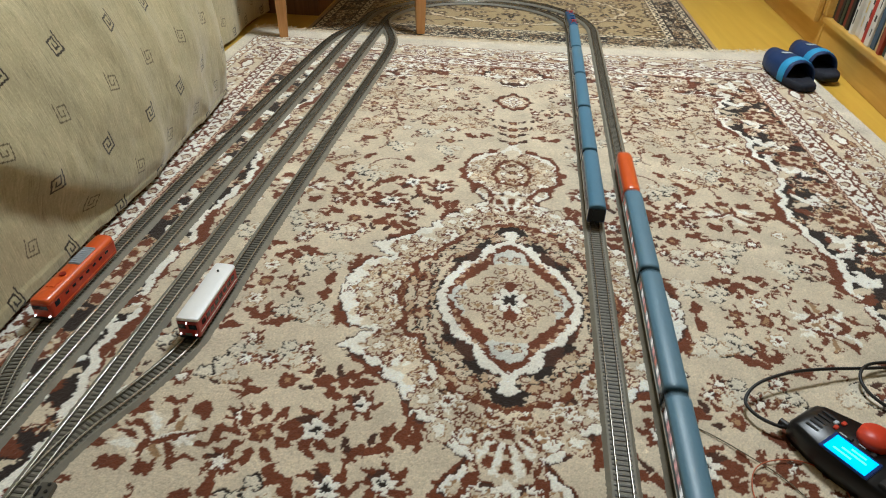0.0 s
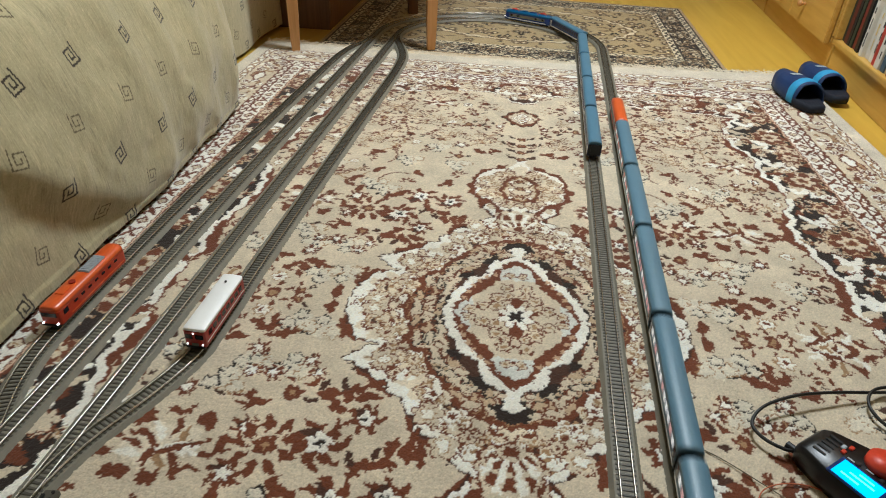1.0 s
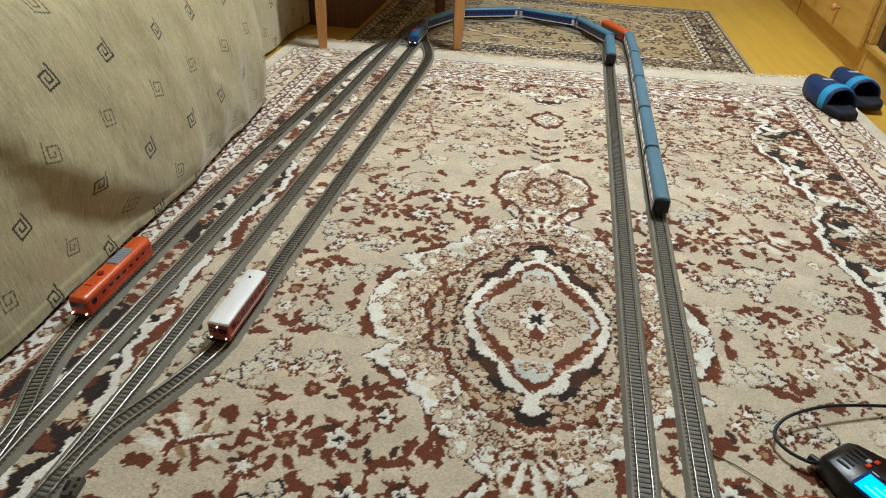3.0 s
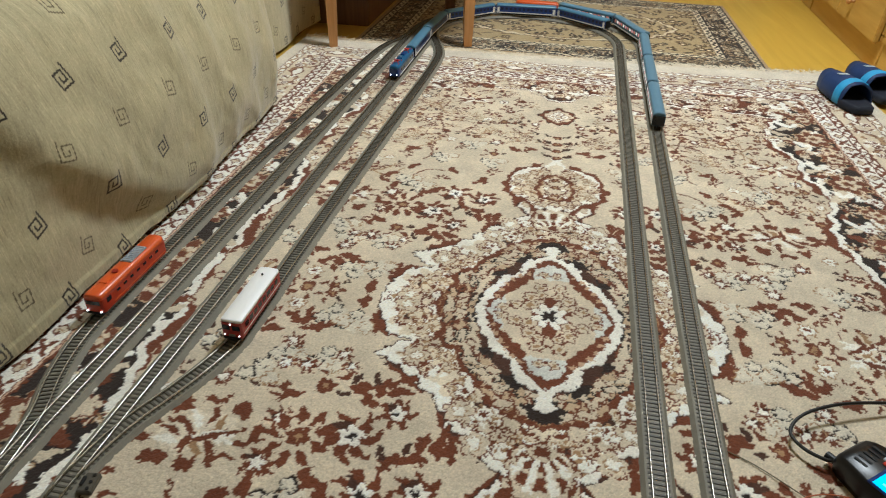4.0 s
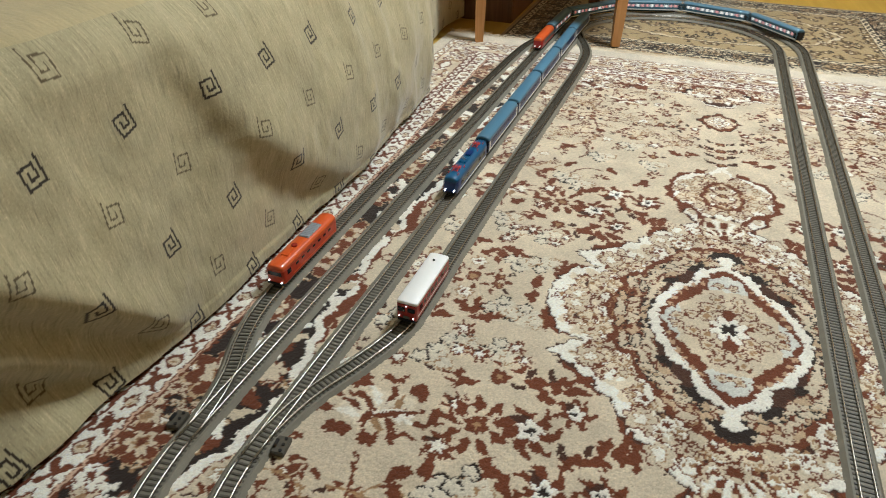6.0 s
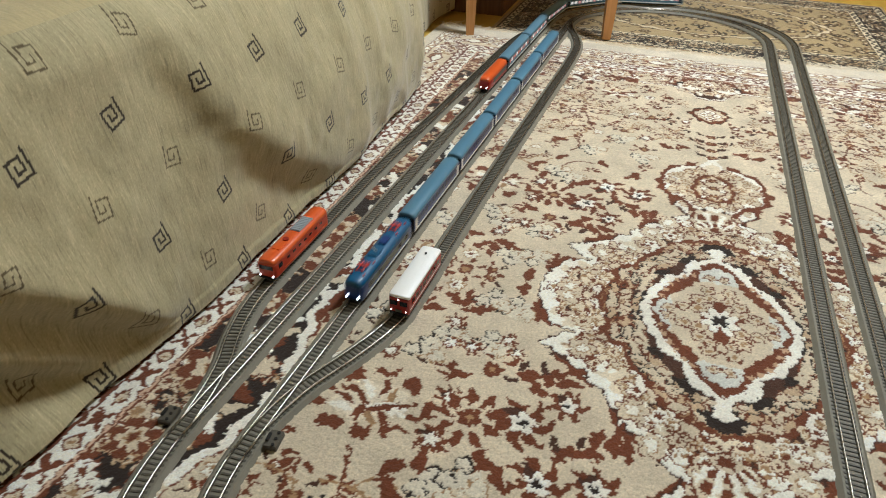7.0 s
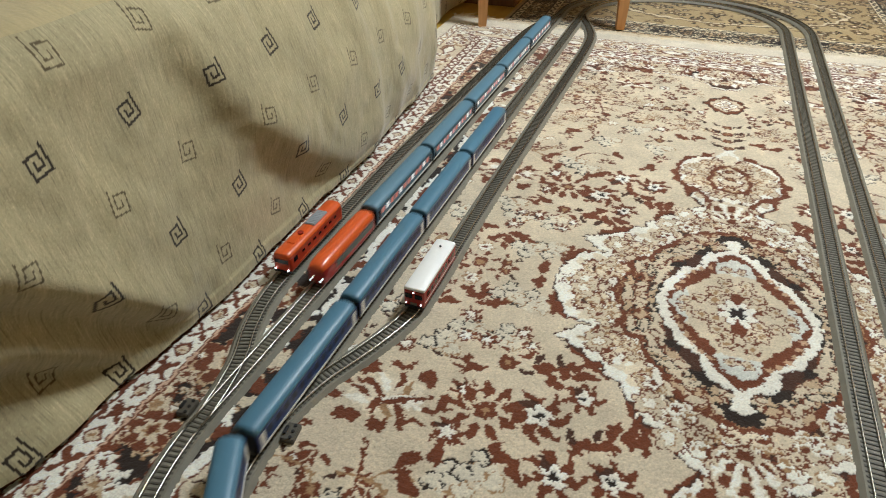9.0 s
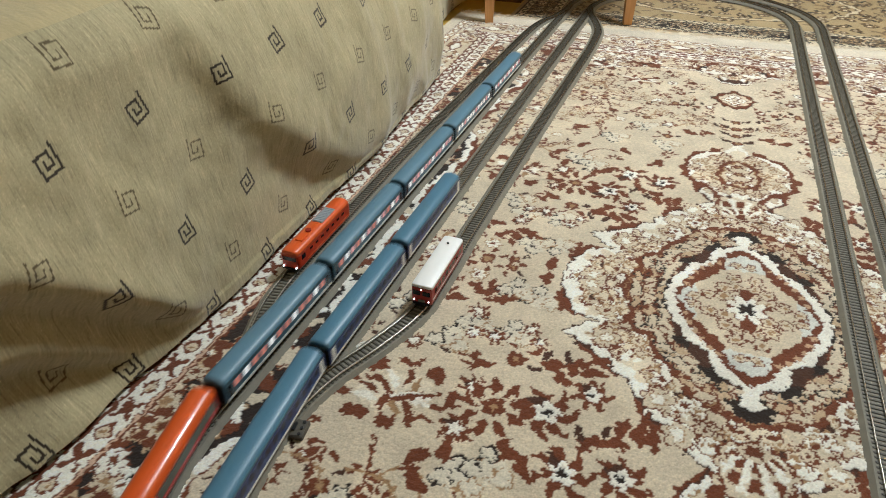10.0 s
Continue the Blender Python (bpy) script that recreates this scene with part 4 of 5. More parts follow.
def cabinet_base(y0, y1, open_shelf):
    m = pose(0.995, 0.90, 0, 0, 0, -4.0)
    if open_shelf:
        top = thing("bookcase", "honey-coloured wooden bookcase with an open lower shelf of books", "bookcase", m=m)
    else:
        top = thing("cabinet", "honey-coloured wooden cabinet with a round wooden knob", "cabinet", m=m)
    part("plinth", boxed(0.012, 0.42, y0 + 0.004, y1 - 0.004, FZ, 0.088, 0.002), YWOOD, top)
    part("shelf", boxed(0, 0.42, y0 + 0.004, y1 - 0.004, 0.090, 0.108, 0.002), YWOOD, top)
    part("back", boxed(0.425, 0.44, y0 + 0.004, y1 - 0.004, FZ, 1.9), YWOOD, top)
    part("side", boxed(0, 0.42, y1 - 0.022, y1 - 0.003, 0.110, 1.9, 0.002), YWOOD, top)
    part("side", boxed(0, 0.42, y0 + 0.003, y0 + 0.022, 0.110, 1.9, 0.002), YWOOD, top)
    part("shelf", boxed(0, 0.42, y0 + 0.024, y1 - 0.024, 0.46, 0.478, 0.002), YWOOD, top)
    if not open_shelf:
        w = (y1 - y0 - 0.024) / 2
        for i in range(2):
            a = y0 + 0.010 + i * (w + 0.004)
            d = part("door", boxed(-0.020, -0.002, a, a + w, 0.082, 1.2, 0.003), YWOOD, top)
            kn = bmesh.new()
            rod(kn, (-0.020, 0, 0), (-0.032, 0, 0), 0.006, 12)
            ball(kn, (-0.040, 0, 0), 0.013, 0.8)
            b = part("knob", kn, LEGWOOD, d, "turned reddish wooden knob", True)
            b.location = (0, a + (0.30 if i == 0 else 0.12), 0.155)
    else:
        part("shelf", boxed(0, 0.42, y0 + 0.024, y1 - 0.024, 1.0, 1.018, 0.002), YWOOD, top)
    return top


BOOKCOLOURS = [(34, 44, 36), (96, 36, 28), (30, 30, 34), (40, 56, 44), (120, 44, 34), (26, 28, 30), (226, 222, 210), (232, 228, 216), (214, 208, 196), (228, 224, 214), (178, 48, 38), (224, 220, 208), (70, 92, 112), (200, 180, 130), (150, 60, 40), (60, 70, 60), (218, 210, 196), (40, 60, 100), (190, 170, 120), (90, 40, 36)]
PAGES = material("book_paper", srgb(222, 212, 186), 0.9, vary=0.08)
INKED = material("dark_spine_print", srgb(52, 48, 46), 0.6, vary=0.1)
YELLOWED = material("yellow_spine_print", srgb(214, 186, 110), 0.6, vary=0.1)


def books():
    rnd = random.Random(9)
    y = 0.640
    m0 = pose(0.995, 0.90, 0, 0, 0, -4.0)
    for i in range(20):
        w, h, d = rnd.uniform(0.020, 0.036), rnd.uniform(0.21, 0.27), rnd.uniform(0.15, 0.19)
        c = BOOKCOLOURS[i]
        words = "dark clothbound book" if sum(c) < 260 else ("white-spined book with dark print" if min(c) > 180 else "coloured hardback book")
        b = thing("book", words + " standing on the lower shelf", "book", "books on the shelf", m=m0 @ pose(0.010 + rnd.uniform(0, 0.014), y - w, 0.108, rnd.uniform(-1.0, 1.0)))
        cm = material("book_cloth", srgb(*c), 0.55, vary=0.15, fine=700)
        part("cover", boxed(0, 0.004, 0, w, 0, h, 0.0015), cm, b)
        for yy in (0, w - 0.003):
            part("cover", boxed(0.004, d, yy, yy + 0.003, 0, h), cm, b)
        part("pages", boxed(0.0045, d - 0.004, 0.0032, w - 0.0032, 0.003, h - 0.004), PAGES, b)
        if sum(c) > 300:
            bm = bmesh.new()
            z = 0.03
            while z < h - 0.03:
                L = rnd.uniform(0.012, 0.045)
                box(bm, -0.0007, 0, w * 0.3, w * 0.3 + rnd.uniform(0.004, 0.010), z, min(z + L, h - 0.01))
                z += L + rnd.uniform(0.004, 0.02)
            part("spine_print", bm, INKED if i % 4 else YELLOWED, b)
        y -= w + 0.0012


chair()
desk()
cabinet_base(-0.34, 0.660, True)
cabinet_base(0.664, 1.594, False)
cabinet_base(1.598, 2.40, False)
books()


# ---- slippers ----
def slipper(x, y, turn, mirror):
    top = thing("slipper", "navy foam slipper with a blue strap and a light blue stripe", "slipper", "pair of slippers", m=pose(x, y, 0.001, 0, 0, turn))

    def half(t):
        return 0.047 * (math.sin(math.pi * min(1, max(0, t)) ** 0.86) ** 0.42) * (0.86 + 0.20 * t)

    n = 26
    out = [(half(i / n), -0.130 + 0.265 * i / n) for i in range(1, n)]
    loop = [(w + mirror * 0.006 * math.sin(3 * yy / 0.14), yy) for w, yy in out] + [(-w + mirror * 0.006 * math.sin(3 * yy / 0.14), yy) for w, yy in out[::-1]]
    rings = [[(a * s, b * s, z + (0.010 if b > 0.10 else 0.0) * (z > 0.01)) for a, b in loop] for s, z in ((0.93, 0.0), (0.985, 0.004), (1.0, 0.013), (0.985, 0.022), (0.90, 0.0235), (0.5, 0.020))]
    part("sole", loft(rings), FOAM, top, "dark navy foam sole", True)

    def band(a, b, mat, label, lift):
        outer, inner = [], []
        for j in range(5):
            s = a + (b - a) * j / 4
            w, h = half((s + 0.14) / 0.285) + 0.004 + lift, 0.062 - 0.10 * max(0, s - 0.0) + lift
            arc = [(w * math.cos(q) * (1 + 0.10 * math.sin(q)), s + 0.012 * math.sin(q), 0.008 + h * math.sin(q) ** 0.8) for q in (math.pi * i / 16 for i in range(17))]
            outer.append(arc)
            inner.append([(c[0] * 0.92, c[1], max(0.004, c[2] - 0.006)) for c in arc])
        return part("strap" if lift == 0 else "stripe", loft([o + i[::-1] for o, i in zip(outer, inner)]), mat, top, label, True)

    band(-0.058, 0.118, STRAPBLUE, "padded dark blue strap", 0)
    band(-0.046, -0.016, STRAPLIGHT, "light blue stripe across the strap", 0.0016)
    part("badge", boxed(-0.019, 0.011, -0.009, 0.009, 0.0, 0.0016, 0.0005, m=pose(0, 0.046, 0.0655, -5.5)), LABELW, top, "small pale badge")


slipper(0.838, 1.195, 8, 1)
slipper(0.945, 1.300, 4, -1)


# ---- train controller and its cables ----
def controller():
    top = thing("train_controller", "black handheld train controller with lit blue display and orange knob", "controller", m=pose(0.419, -0.275, 0.001, 0, 0, 36.9))
    # local: y towards the cable end, x across
    rings = []
    for y, xa, xb, z0, z1 in ((-0.085, -0.024, 0.030, 0.004, 0.020), (-0.078, -0.032, 0.040, 0.001, 0.027), (-0.03, -0.040, 0.052, 0.0, 0.032), (0.004, -0.042, 0.054, 0.0, 0.0335), (0.034, -0.040, 0.042, 0.0, 0.0335), (0.062, -0.033, 0.032, 0.0, 0.0325), (0.071, -0.030, 0.028, 0.002, 0.029), (0.075, -0.025, 0.023, 0.006, 0.024)):
        mid, half = (xa + xb) / 2, (xb - xa) / 2
        rings.append([(mid + sx * half * a, y, z0 + (z1 - z0) * b) for sx, a, b in ((-1, 0.92, 0), (1, 0.92, 0), (1, 1, 0.3), (1, 0.99, 0.7), (1, 0.95, 0.9), (1, 0.86, 1), (-1, 0.86, 1), (-1, 0.95, 0.9), (-1, 0.99, 0.7), (-1, 1, 0.3))])
    part("body", loft(rings), HANDSET, top, "glossy black plastic housing", True)
    part("display_frame", boxed(-0.037, 0.000, -0.027, 0.032, 0.0315, 0.0346, 0.001), NAVY, top, "dark blue display surround")
    d = part("display", boxed(-0.0345, -0.0045, -0.023, 0.0275, 0.0348, 0.0356), SCREEN, top, "bright blue backlit display")
    for x, y0, y1 in ((-0.012, -0.012, 0.006), (-0.019, -0.016, 0.014), (-0.027, -0.002, 0.020)):
        part("display_writing", boxed(x - 0.0012, x + 0.0020, y0, y1, 0.0357, 0.0359), SCREENTEXT, d)
    part("knob", rod(bmesh.new(), (0.028, 0.000, 0.030), (0.028, 0.000, 0.043), 0.0205, 32, 0.0195), KNOB, top, "large orange-red speed knob", True)
    for x, y, mat in ((0.006, 0.036, KNOB), (0.020, 0.034, KNOB), (0.013, 0.040, LABELW), (0.004, 0.016, BLACK), (0.004, -0.012, BLACK)):
        part("button", boxed(x - 0.004, x + 0.004, y - 0.0025, y + 0.0025, 0.0325, 0.0356, 0.0008), mat, top)
    for x, y in ((0.003, 0.026), (0.006, 0.004)):
        part("printed_mark", boxed(x - 0.001, x + 0.001, y - 0.006, y + 0.003, 0.0336, 0.0339), LABELW, top)
    for i in range(4):
        for j in range(3):
            part("button", boxed(-0.030 + i * 0.018, -0.018 + i * 0.018, -0.072 + j * 0.013, -0.063 + j * 0.013, 0.024 + 0.003 * j, 0.0300 + 0.003 * j, 0.001), BLACK, top)
    for i in range(5):
        part("vent", boxed(-0.020 + 0.009 * i, -0.016 + 0.009 * i, 0.044, 0.060, 0.0322, 0.0340, 0.0004), BLACK, top)
    part("plug", rod(bmesh.new(), (-0.022, 0.070, 0.012), (-0.022, 0.086, 0.011), 0.0052, 12), BLACK, top)


controller()


def cable(name, label, pts, r, mat):
    ob = tagged(part(name, tube(pts, r), mat, smooth=True), label, "cable")
    return ob


cable("controller_cable", "black cable looping from the controller over the carpet",
      [(0.360, -0.226, 0.012), (0.345, -0.229, 0.013), (0.322, -0.214, 0.013), (0.314, -0.190, 0.014), (0.336, -0.163, 0.020), (0.385, -0.138, 0.022), (0.440, -0.120, 0.018), (0.500, -0.105, 0.012), (0.560, -0.092, 0.008), (0.66, -0.08, 0.003), (0.80, -0.12, 0.003)], 0.0023, CABLE)
cable("coiled_cable", "black cable lying in a loose loop on the carpet",
      [(0.70, -0.26, 0.003), (0.60, -0.22, 0.003), (0.53, -0.185, 0.004), (0.497, -0.160, 0.008), (0.488, -0.130, 0.012), (0.505, -0.102, 0.014), (0.545, -0.085, 0.010), (0.62, -0.07, 0.003), (0.75, -0.05, 0.003)], 0.0023, CABLE)
cable("thin_wire", "thin olive wire lying on the carpet", [(0.232, -0.228, 0.001), (0.262, -0.245, 0.002), (0.300, -0.275, 0.003), (0.330, -0.300, 0.002), (0.36, -0.34, 0.001)], 0.0007, GREYWIRE)
cable("orange_wire", "thin orange wire curled on the carpet", [(0.295, -0.36, 0.001), (0.288, -0.325, 0.002), (0.300, -0.292, 0.004), (0.330, -0.276, 0.004), (0.365, -0.275, 0.003), (0.392, -0.292, 0.003), (0.400, -0.32, 0.001), (0.38, -0.35, 0.001), (0.33, -0.345, 0.002), (0.30, -0.33, 0.001)], 0.0008, COPPER)


# ---- model railway: beds, sleepers, rails ----
RAILTOP = 0.0095
CYF, CYN = 1.605, -0.45


def arc(cx, cy, r, a0, a1, n=30):
    return [(cx + r * math.cos(a0 + (a1 - a0) * i / n), cy + r * math.sin(a0 + (a1 - a0) * i / n)) for i in range(n + 1)]


def loop_line(xr0, xr1, xl0, xl1):
    """Away on one side, round the far bend, back on the other, round the near bend."""
    return arc((xr1 + xl1) / 2, CYF, (xr1 - xl1) / 2, 0, math.pi, 48), arc((xr0 + xl0) / 2, CYN, (xr0 - xl0) / 2, math.pi, 2 * math.pi, 48)


INNER = (0.134, 0.204, -0.546, -0.480)
OUTER = (0.203, 0.284, -0.633, -0.558)


def smooth_line(pts, steps=12):
    p = [Vector((*a, 0)) for a in pts]
    p = [2 * p[0] - p[1]] + p + [2 * p[-1] - p[-2]]
    line = []
    for i in range(1, len(p) - 2):
        for k in range(steps):
            t = k / steps
            a, b, c, d = p[i - 1:i + 3]
            q = 0.5 * ((2 * b) + (c - a) * t + (2 * a - 5 * b + 4 * c - d) * t * t + (3 * b - a - 3 * c + d) * t ** 3)
            line.append((q.x, q.y))
    return line + [tuple(pts[-1])]


class Line:
    """A way along a row of points, by its length."""

    def __init__(self, pts):
        self.p = np.array(pts, float)
        self.s = np.r_[0, np.cumsum(np.linalg.norm(np.diff(self.p, axis=0), axis=1))]

    def at(self, s):
        return float(np.interp(s, self.s, self.p[:, 0])), float(np.interp(s, self.s, self.p[:, 1]))

    def turn(self, s, d=0.004):
        (a, b), (c, e) = self.at(max(0, s - d)), self.at(min(self.s[-1], s + d))
        return math.atan2(e - b, c - a)


def swept(line, profile, step=0.02):
    """A profile (across, up) drawn along a line."""
    L = line.s[-1]
    n = max(2, int(L / step))
    rings = []
    for i in range(n + 1):
        s = L * i / n
        (x, y), a = line.at(s), line.turn(s, 0.01)
        rings.append([(x + c * math.sin(a), y - c * math.cos(a), z) for c, z in profile])
    return loft(rings)


SLEEPER_MESH = bpy.data.meshes.new("sleeper")
_b = boxed(-0.0125, 0.0125, -0.0015, 0.0015, 0.0035, 0.0063, 0.0003)
_b.to_mesh(SLEEPER_MESH)
_b.free()
SLEEPER_MESH.materials.append(SLEEPER)


def railway(label, pts, bed=True, lift=0.0, near=0.35, half=0.0195):
    line = Line(pts)
    top = thing("railway_track", label, "track", "model railway tracks")
    part("ballast_bed", swept(line, [(-half - 0.002, -0.001), (-half + 0.004, 0.0052 + lift), (half - 0.004, 0.0052 + lift), (half + 0.002, -0.001)]), BALLAST, top)
    for g in (-0.0085, 0.0085):
        part("rail", swept(line, [(g - 0.0013, 0.0062), (g - 0.0006, 0.0072)] + [(g - 0.0008 * math.cos(q), RAILTOP - 0.0008 + 0.0008 * math.sin(q)) for q in (0.2, 0.7, 1.2, 1.57, 1.94, 2.44, 2.94)] + [(g + 0.0006, 0.0072), (g + 0.0013, 0.0062)]), RAIL, top, smooth=True)
    far = bmesh.new()
    s, count = 0.003, 0
    while s < line.s[-1]:
        (x, y), a = line.at(s), line.turn(s)
        m = Matrix.Translation((x, y, lift * 0.3)) @ Matrix.Rotation(a - math.pi / 2, 4, "Z")
        if y < near and count < 300:
            ob = new("sleeper", SLEEPER_MESH)
            ob.parent, ob.matrix_basis = top, m
            count += 1
        else:
            made = bmesh.ops.create_cube(far, size=1)["verts"]
            bmesh.ops.transform(far, matrix=m @ Matrix.Translation((0, 0, 0.0048)) @ Matrix.Diagonal((0.025, 0.0030, 0.0029, 1)), verts=made)
        s += 0.0074
    if far.verts:
        tagged(part("sleeper_row", far, SLEEPER, top), kind="stuff")
    else:
        far.free()


for c, words in ((INNER, "inner"), (OUTER, "outer")):
    bend, back = loop_line(*c)
    railway("grey-bedded model railway track running straight along the carpet, " + words + " loop", [(c[0], CYN), (c[1], CYF)])
    railway("grey-bedded model railway curve round the far rug, " + words + " loop", bend)
    railway("grey-bedded model railway track between the sidings, " + words + " loop", [(c[3], CYF), (c[2], CYN)])
    railway("grey-bedded model railway curve at the near end, " + words + " loop", back)

SIDING_WEST = smooth_line([(-0.632, -0.440), (-0.637, -0.390), (-0.648, -0.335), (-0.668, -0.280), (-0.682, -0.220), (-0.687, -0.150), (-0.685, 0.0), (-0.678, 0.30), (-0.660, 0.65), (-0.645, 0.95), (-0.634, 1.18), (-0.623, 1.32), (-0.606, 1.41), (-0.580, 1.48), (-0.562, 1.56)])
SIDING_EAST = smooth_line([(-0.545, -0.420), (-0.537, -0.375), (-0.522, -0.325), (-0.497, -0.270), (-0.472, -0.205), (-0.460, -0.150), (-0.456, -0.05), (-0.452, 0.12), (-0.437, 0.50), (-0.420, 0.90), (-0.411, 1.12), (-0.409, 1.27), (-0.416, 1.36), (-0.440, 1.455), (-0.468, 1.54), (-0.480, 1.605)])
railway("grey-bedded model railway siding beside the sofa", SIDING_WEST, lift=-0.0006)
railway("grey-bedded model railway siding beside the open carpet", SIDING_EAST, lift=-0.0006)


def point_motor(x, y, turn):
    top = thing("point_motor", "small grey turnout motor box beside the track", "turnout motor", m=pose(x, y, 0, 0, 0, turn))
    part("housing", boxed(-0.0085, 0.0085, -0.013, 0.013, 0.0, 0.0075, 0.001), SLEEPER, top)
    for y2 in (-0.009, 0.0, 0.009):
        part("screw", rod(bmesh.new(), (0.003, y2, 0.0075), (0.003, y2, 0.0088), 0.0022, 8), BLACK, top)
    part("lever", boxed(-0.008, -0.004, -0.006, 0.006, 0.0078, 0.0105, 0.0005), BLACK, top)


point_motor(-0.519, -0.422, 6)
point_motor(-0.661, -0.430, 4)


# ---- rolling stock; local y is forwards, z up from the rail ----
def hull(length, section, nose=0.0, tail=0.0, steps=4, drop=0.0):
    """A body: its cross-section (half width, height) drawn along its length, drawn in at the ends."""
    full = [(w, z) for w, z in section] + [(-w, z) for w, z in section[::-1]]
    zmax, zmin = max(z for w, z in section), min(z for w, z in section)
    stations = [(-length / 2, 1 if tail else 0)] if not tail else [(-length / 2 + tail * (1 - math.cos(math.pi / 2 * i / steps)), 1 - i / steps) for i in range(steps + 1)]
    front = [(length / 2, 0)] if not nose else [(length / 2 - nose * (1 - math.cos(math.pi / 2 * (steps - i) / steps)), i / steps) for i in range(steps + 1)]
    rings = []
    for y, k in stations + front:
        sq = 1 - 0.30 * k ** 2
        rings.append([(w * sq, y, zmin + (z - zmin) * (1 - drop * k ** 2 * ((z - zmin) / (zmax - zmin)))) for w, z in full])
    return loft(rings)


COACH_SECTION = [(0.0158, 0.0075), (0.0162, 0.012), (0.0162, 0.0345)]
ROOF_SECTION = [(0.0163, 0.0345), (0.0159, 0.0370), (0.0143, 0.0399), (0.0105, 0.0422), (0.0055, 0.0435), (0.0012, 0.0439)]


def bogies(top, at, axle):
    for y in (-at, at):
        b = part("bogie", boxed(-0.0125, 0.0125, y - axle - 0.007, y + axle + 0.007, 0.003, 0.0085, 0.001), BLACK, top)
        for yy in (y - axle, y + axle):
            for x in (-0.0085, 0.0085):
                part("wheel", rod(bmesh.new(), (x - 0.0012, yy, 0.0052), (x + 0.0012, yy, 0.0052), 0.0053, 14), BLACK, b)


def coach(length, body, cap, band, panes, label, group):
    top = thing("passenger_coach", label, "train coach", group)
    part("body", hull(length, COACH_SECTION), body, top)
    part("roof", hull(length - 0.002, ROOF_SECTION, 0.004, 0.004, drop=0.12), cap, top, "smooth grey-blue rounded roof", True)
    for s in (-1, 1):
        part("stripe", boxed(*sorted((s * 0.0162, s * 0.0167)), -length / 2 + 0.002, length / 2 - 0.002, 0.0092, 0.0126), band, top, "pale line along the side")
        n = 12
        for i in range(n):
            y = -length / 2 + 0.024 + (length - 0.048) * i / (n - 1)
            part("window", boxed(*sorted((s * 0.0160, s * 0.0166)), y - 0.0055, y + 0.0055, 0.0210, 0.0305), panes[(i * 7 + (3 if s > 0 else 0)) % len(panes)], top)
        for y in (-length / 2 + 0.009, length / 2 - 0.009):
            part("door", boxed(*sorted((s * 0.0160, s * 0.0165)), y - 0.0045, y + 0.0045, 0.0130, 0.0315), CREAMLINE if body is NAVY else PANE, top)
    part("underframe", boxed(-0.013, 0.013, -length * 0.24, length * 0.24, 0.003, 0.0085, 0.001), BLACK, top)
    for s in (-1, 1):
        y = s * length / 2
        part("gangway", boxed(-0.0088, 0.0088, min(y, y + s * 0.0030), max(y, y + s * 0.0052), 0.009, 0.0350, 0.001), BLACK, top, "black rubber gangway")
        part("end_wall", boxed(-0.0155, 0.0155, min(y, y + s * 0.0006), max(y, y + s * 0.0006), 0.0085, 0.0355), BLACK, top)
        part("coupler", boxed(-0.002, 0.002, min(y, y + s * 0.006), max(y, y + s * 0.006), 0.005, 0.008), BLACK, top)
    bogies(top, length / 2 - 0.040, 0.014)
    return top


LOCO_SECTION = [(0.0150, 0.0050), (0.0163, 0.0085), (0.0166, 0.0190), (0.0163, 0.0300)]
LOCO_ROOF = [(0.0163, 0.0300), (0.0155, 0.0345), (0.0125, 0.0385), (0.0070, 0.0410), (0.0015, 0.0416)]


def lamps(top, y, spots, size=0.0017):
    for x, z in spots:
        part("headlamp", rod(bmesh.new(), (x, y - 0.003, z), (x, y + 0.0012, z), size, 12), HEADLIGHT, top, "small lit white headlamp")


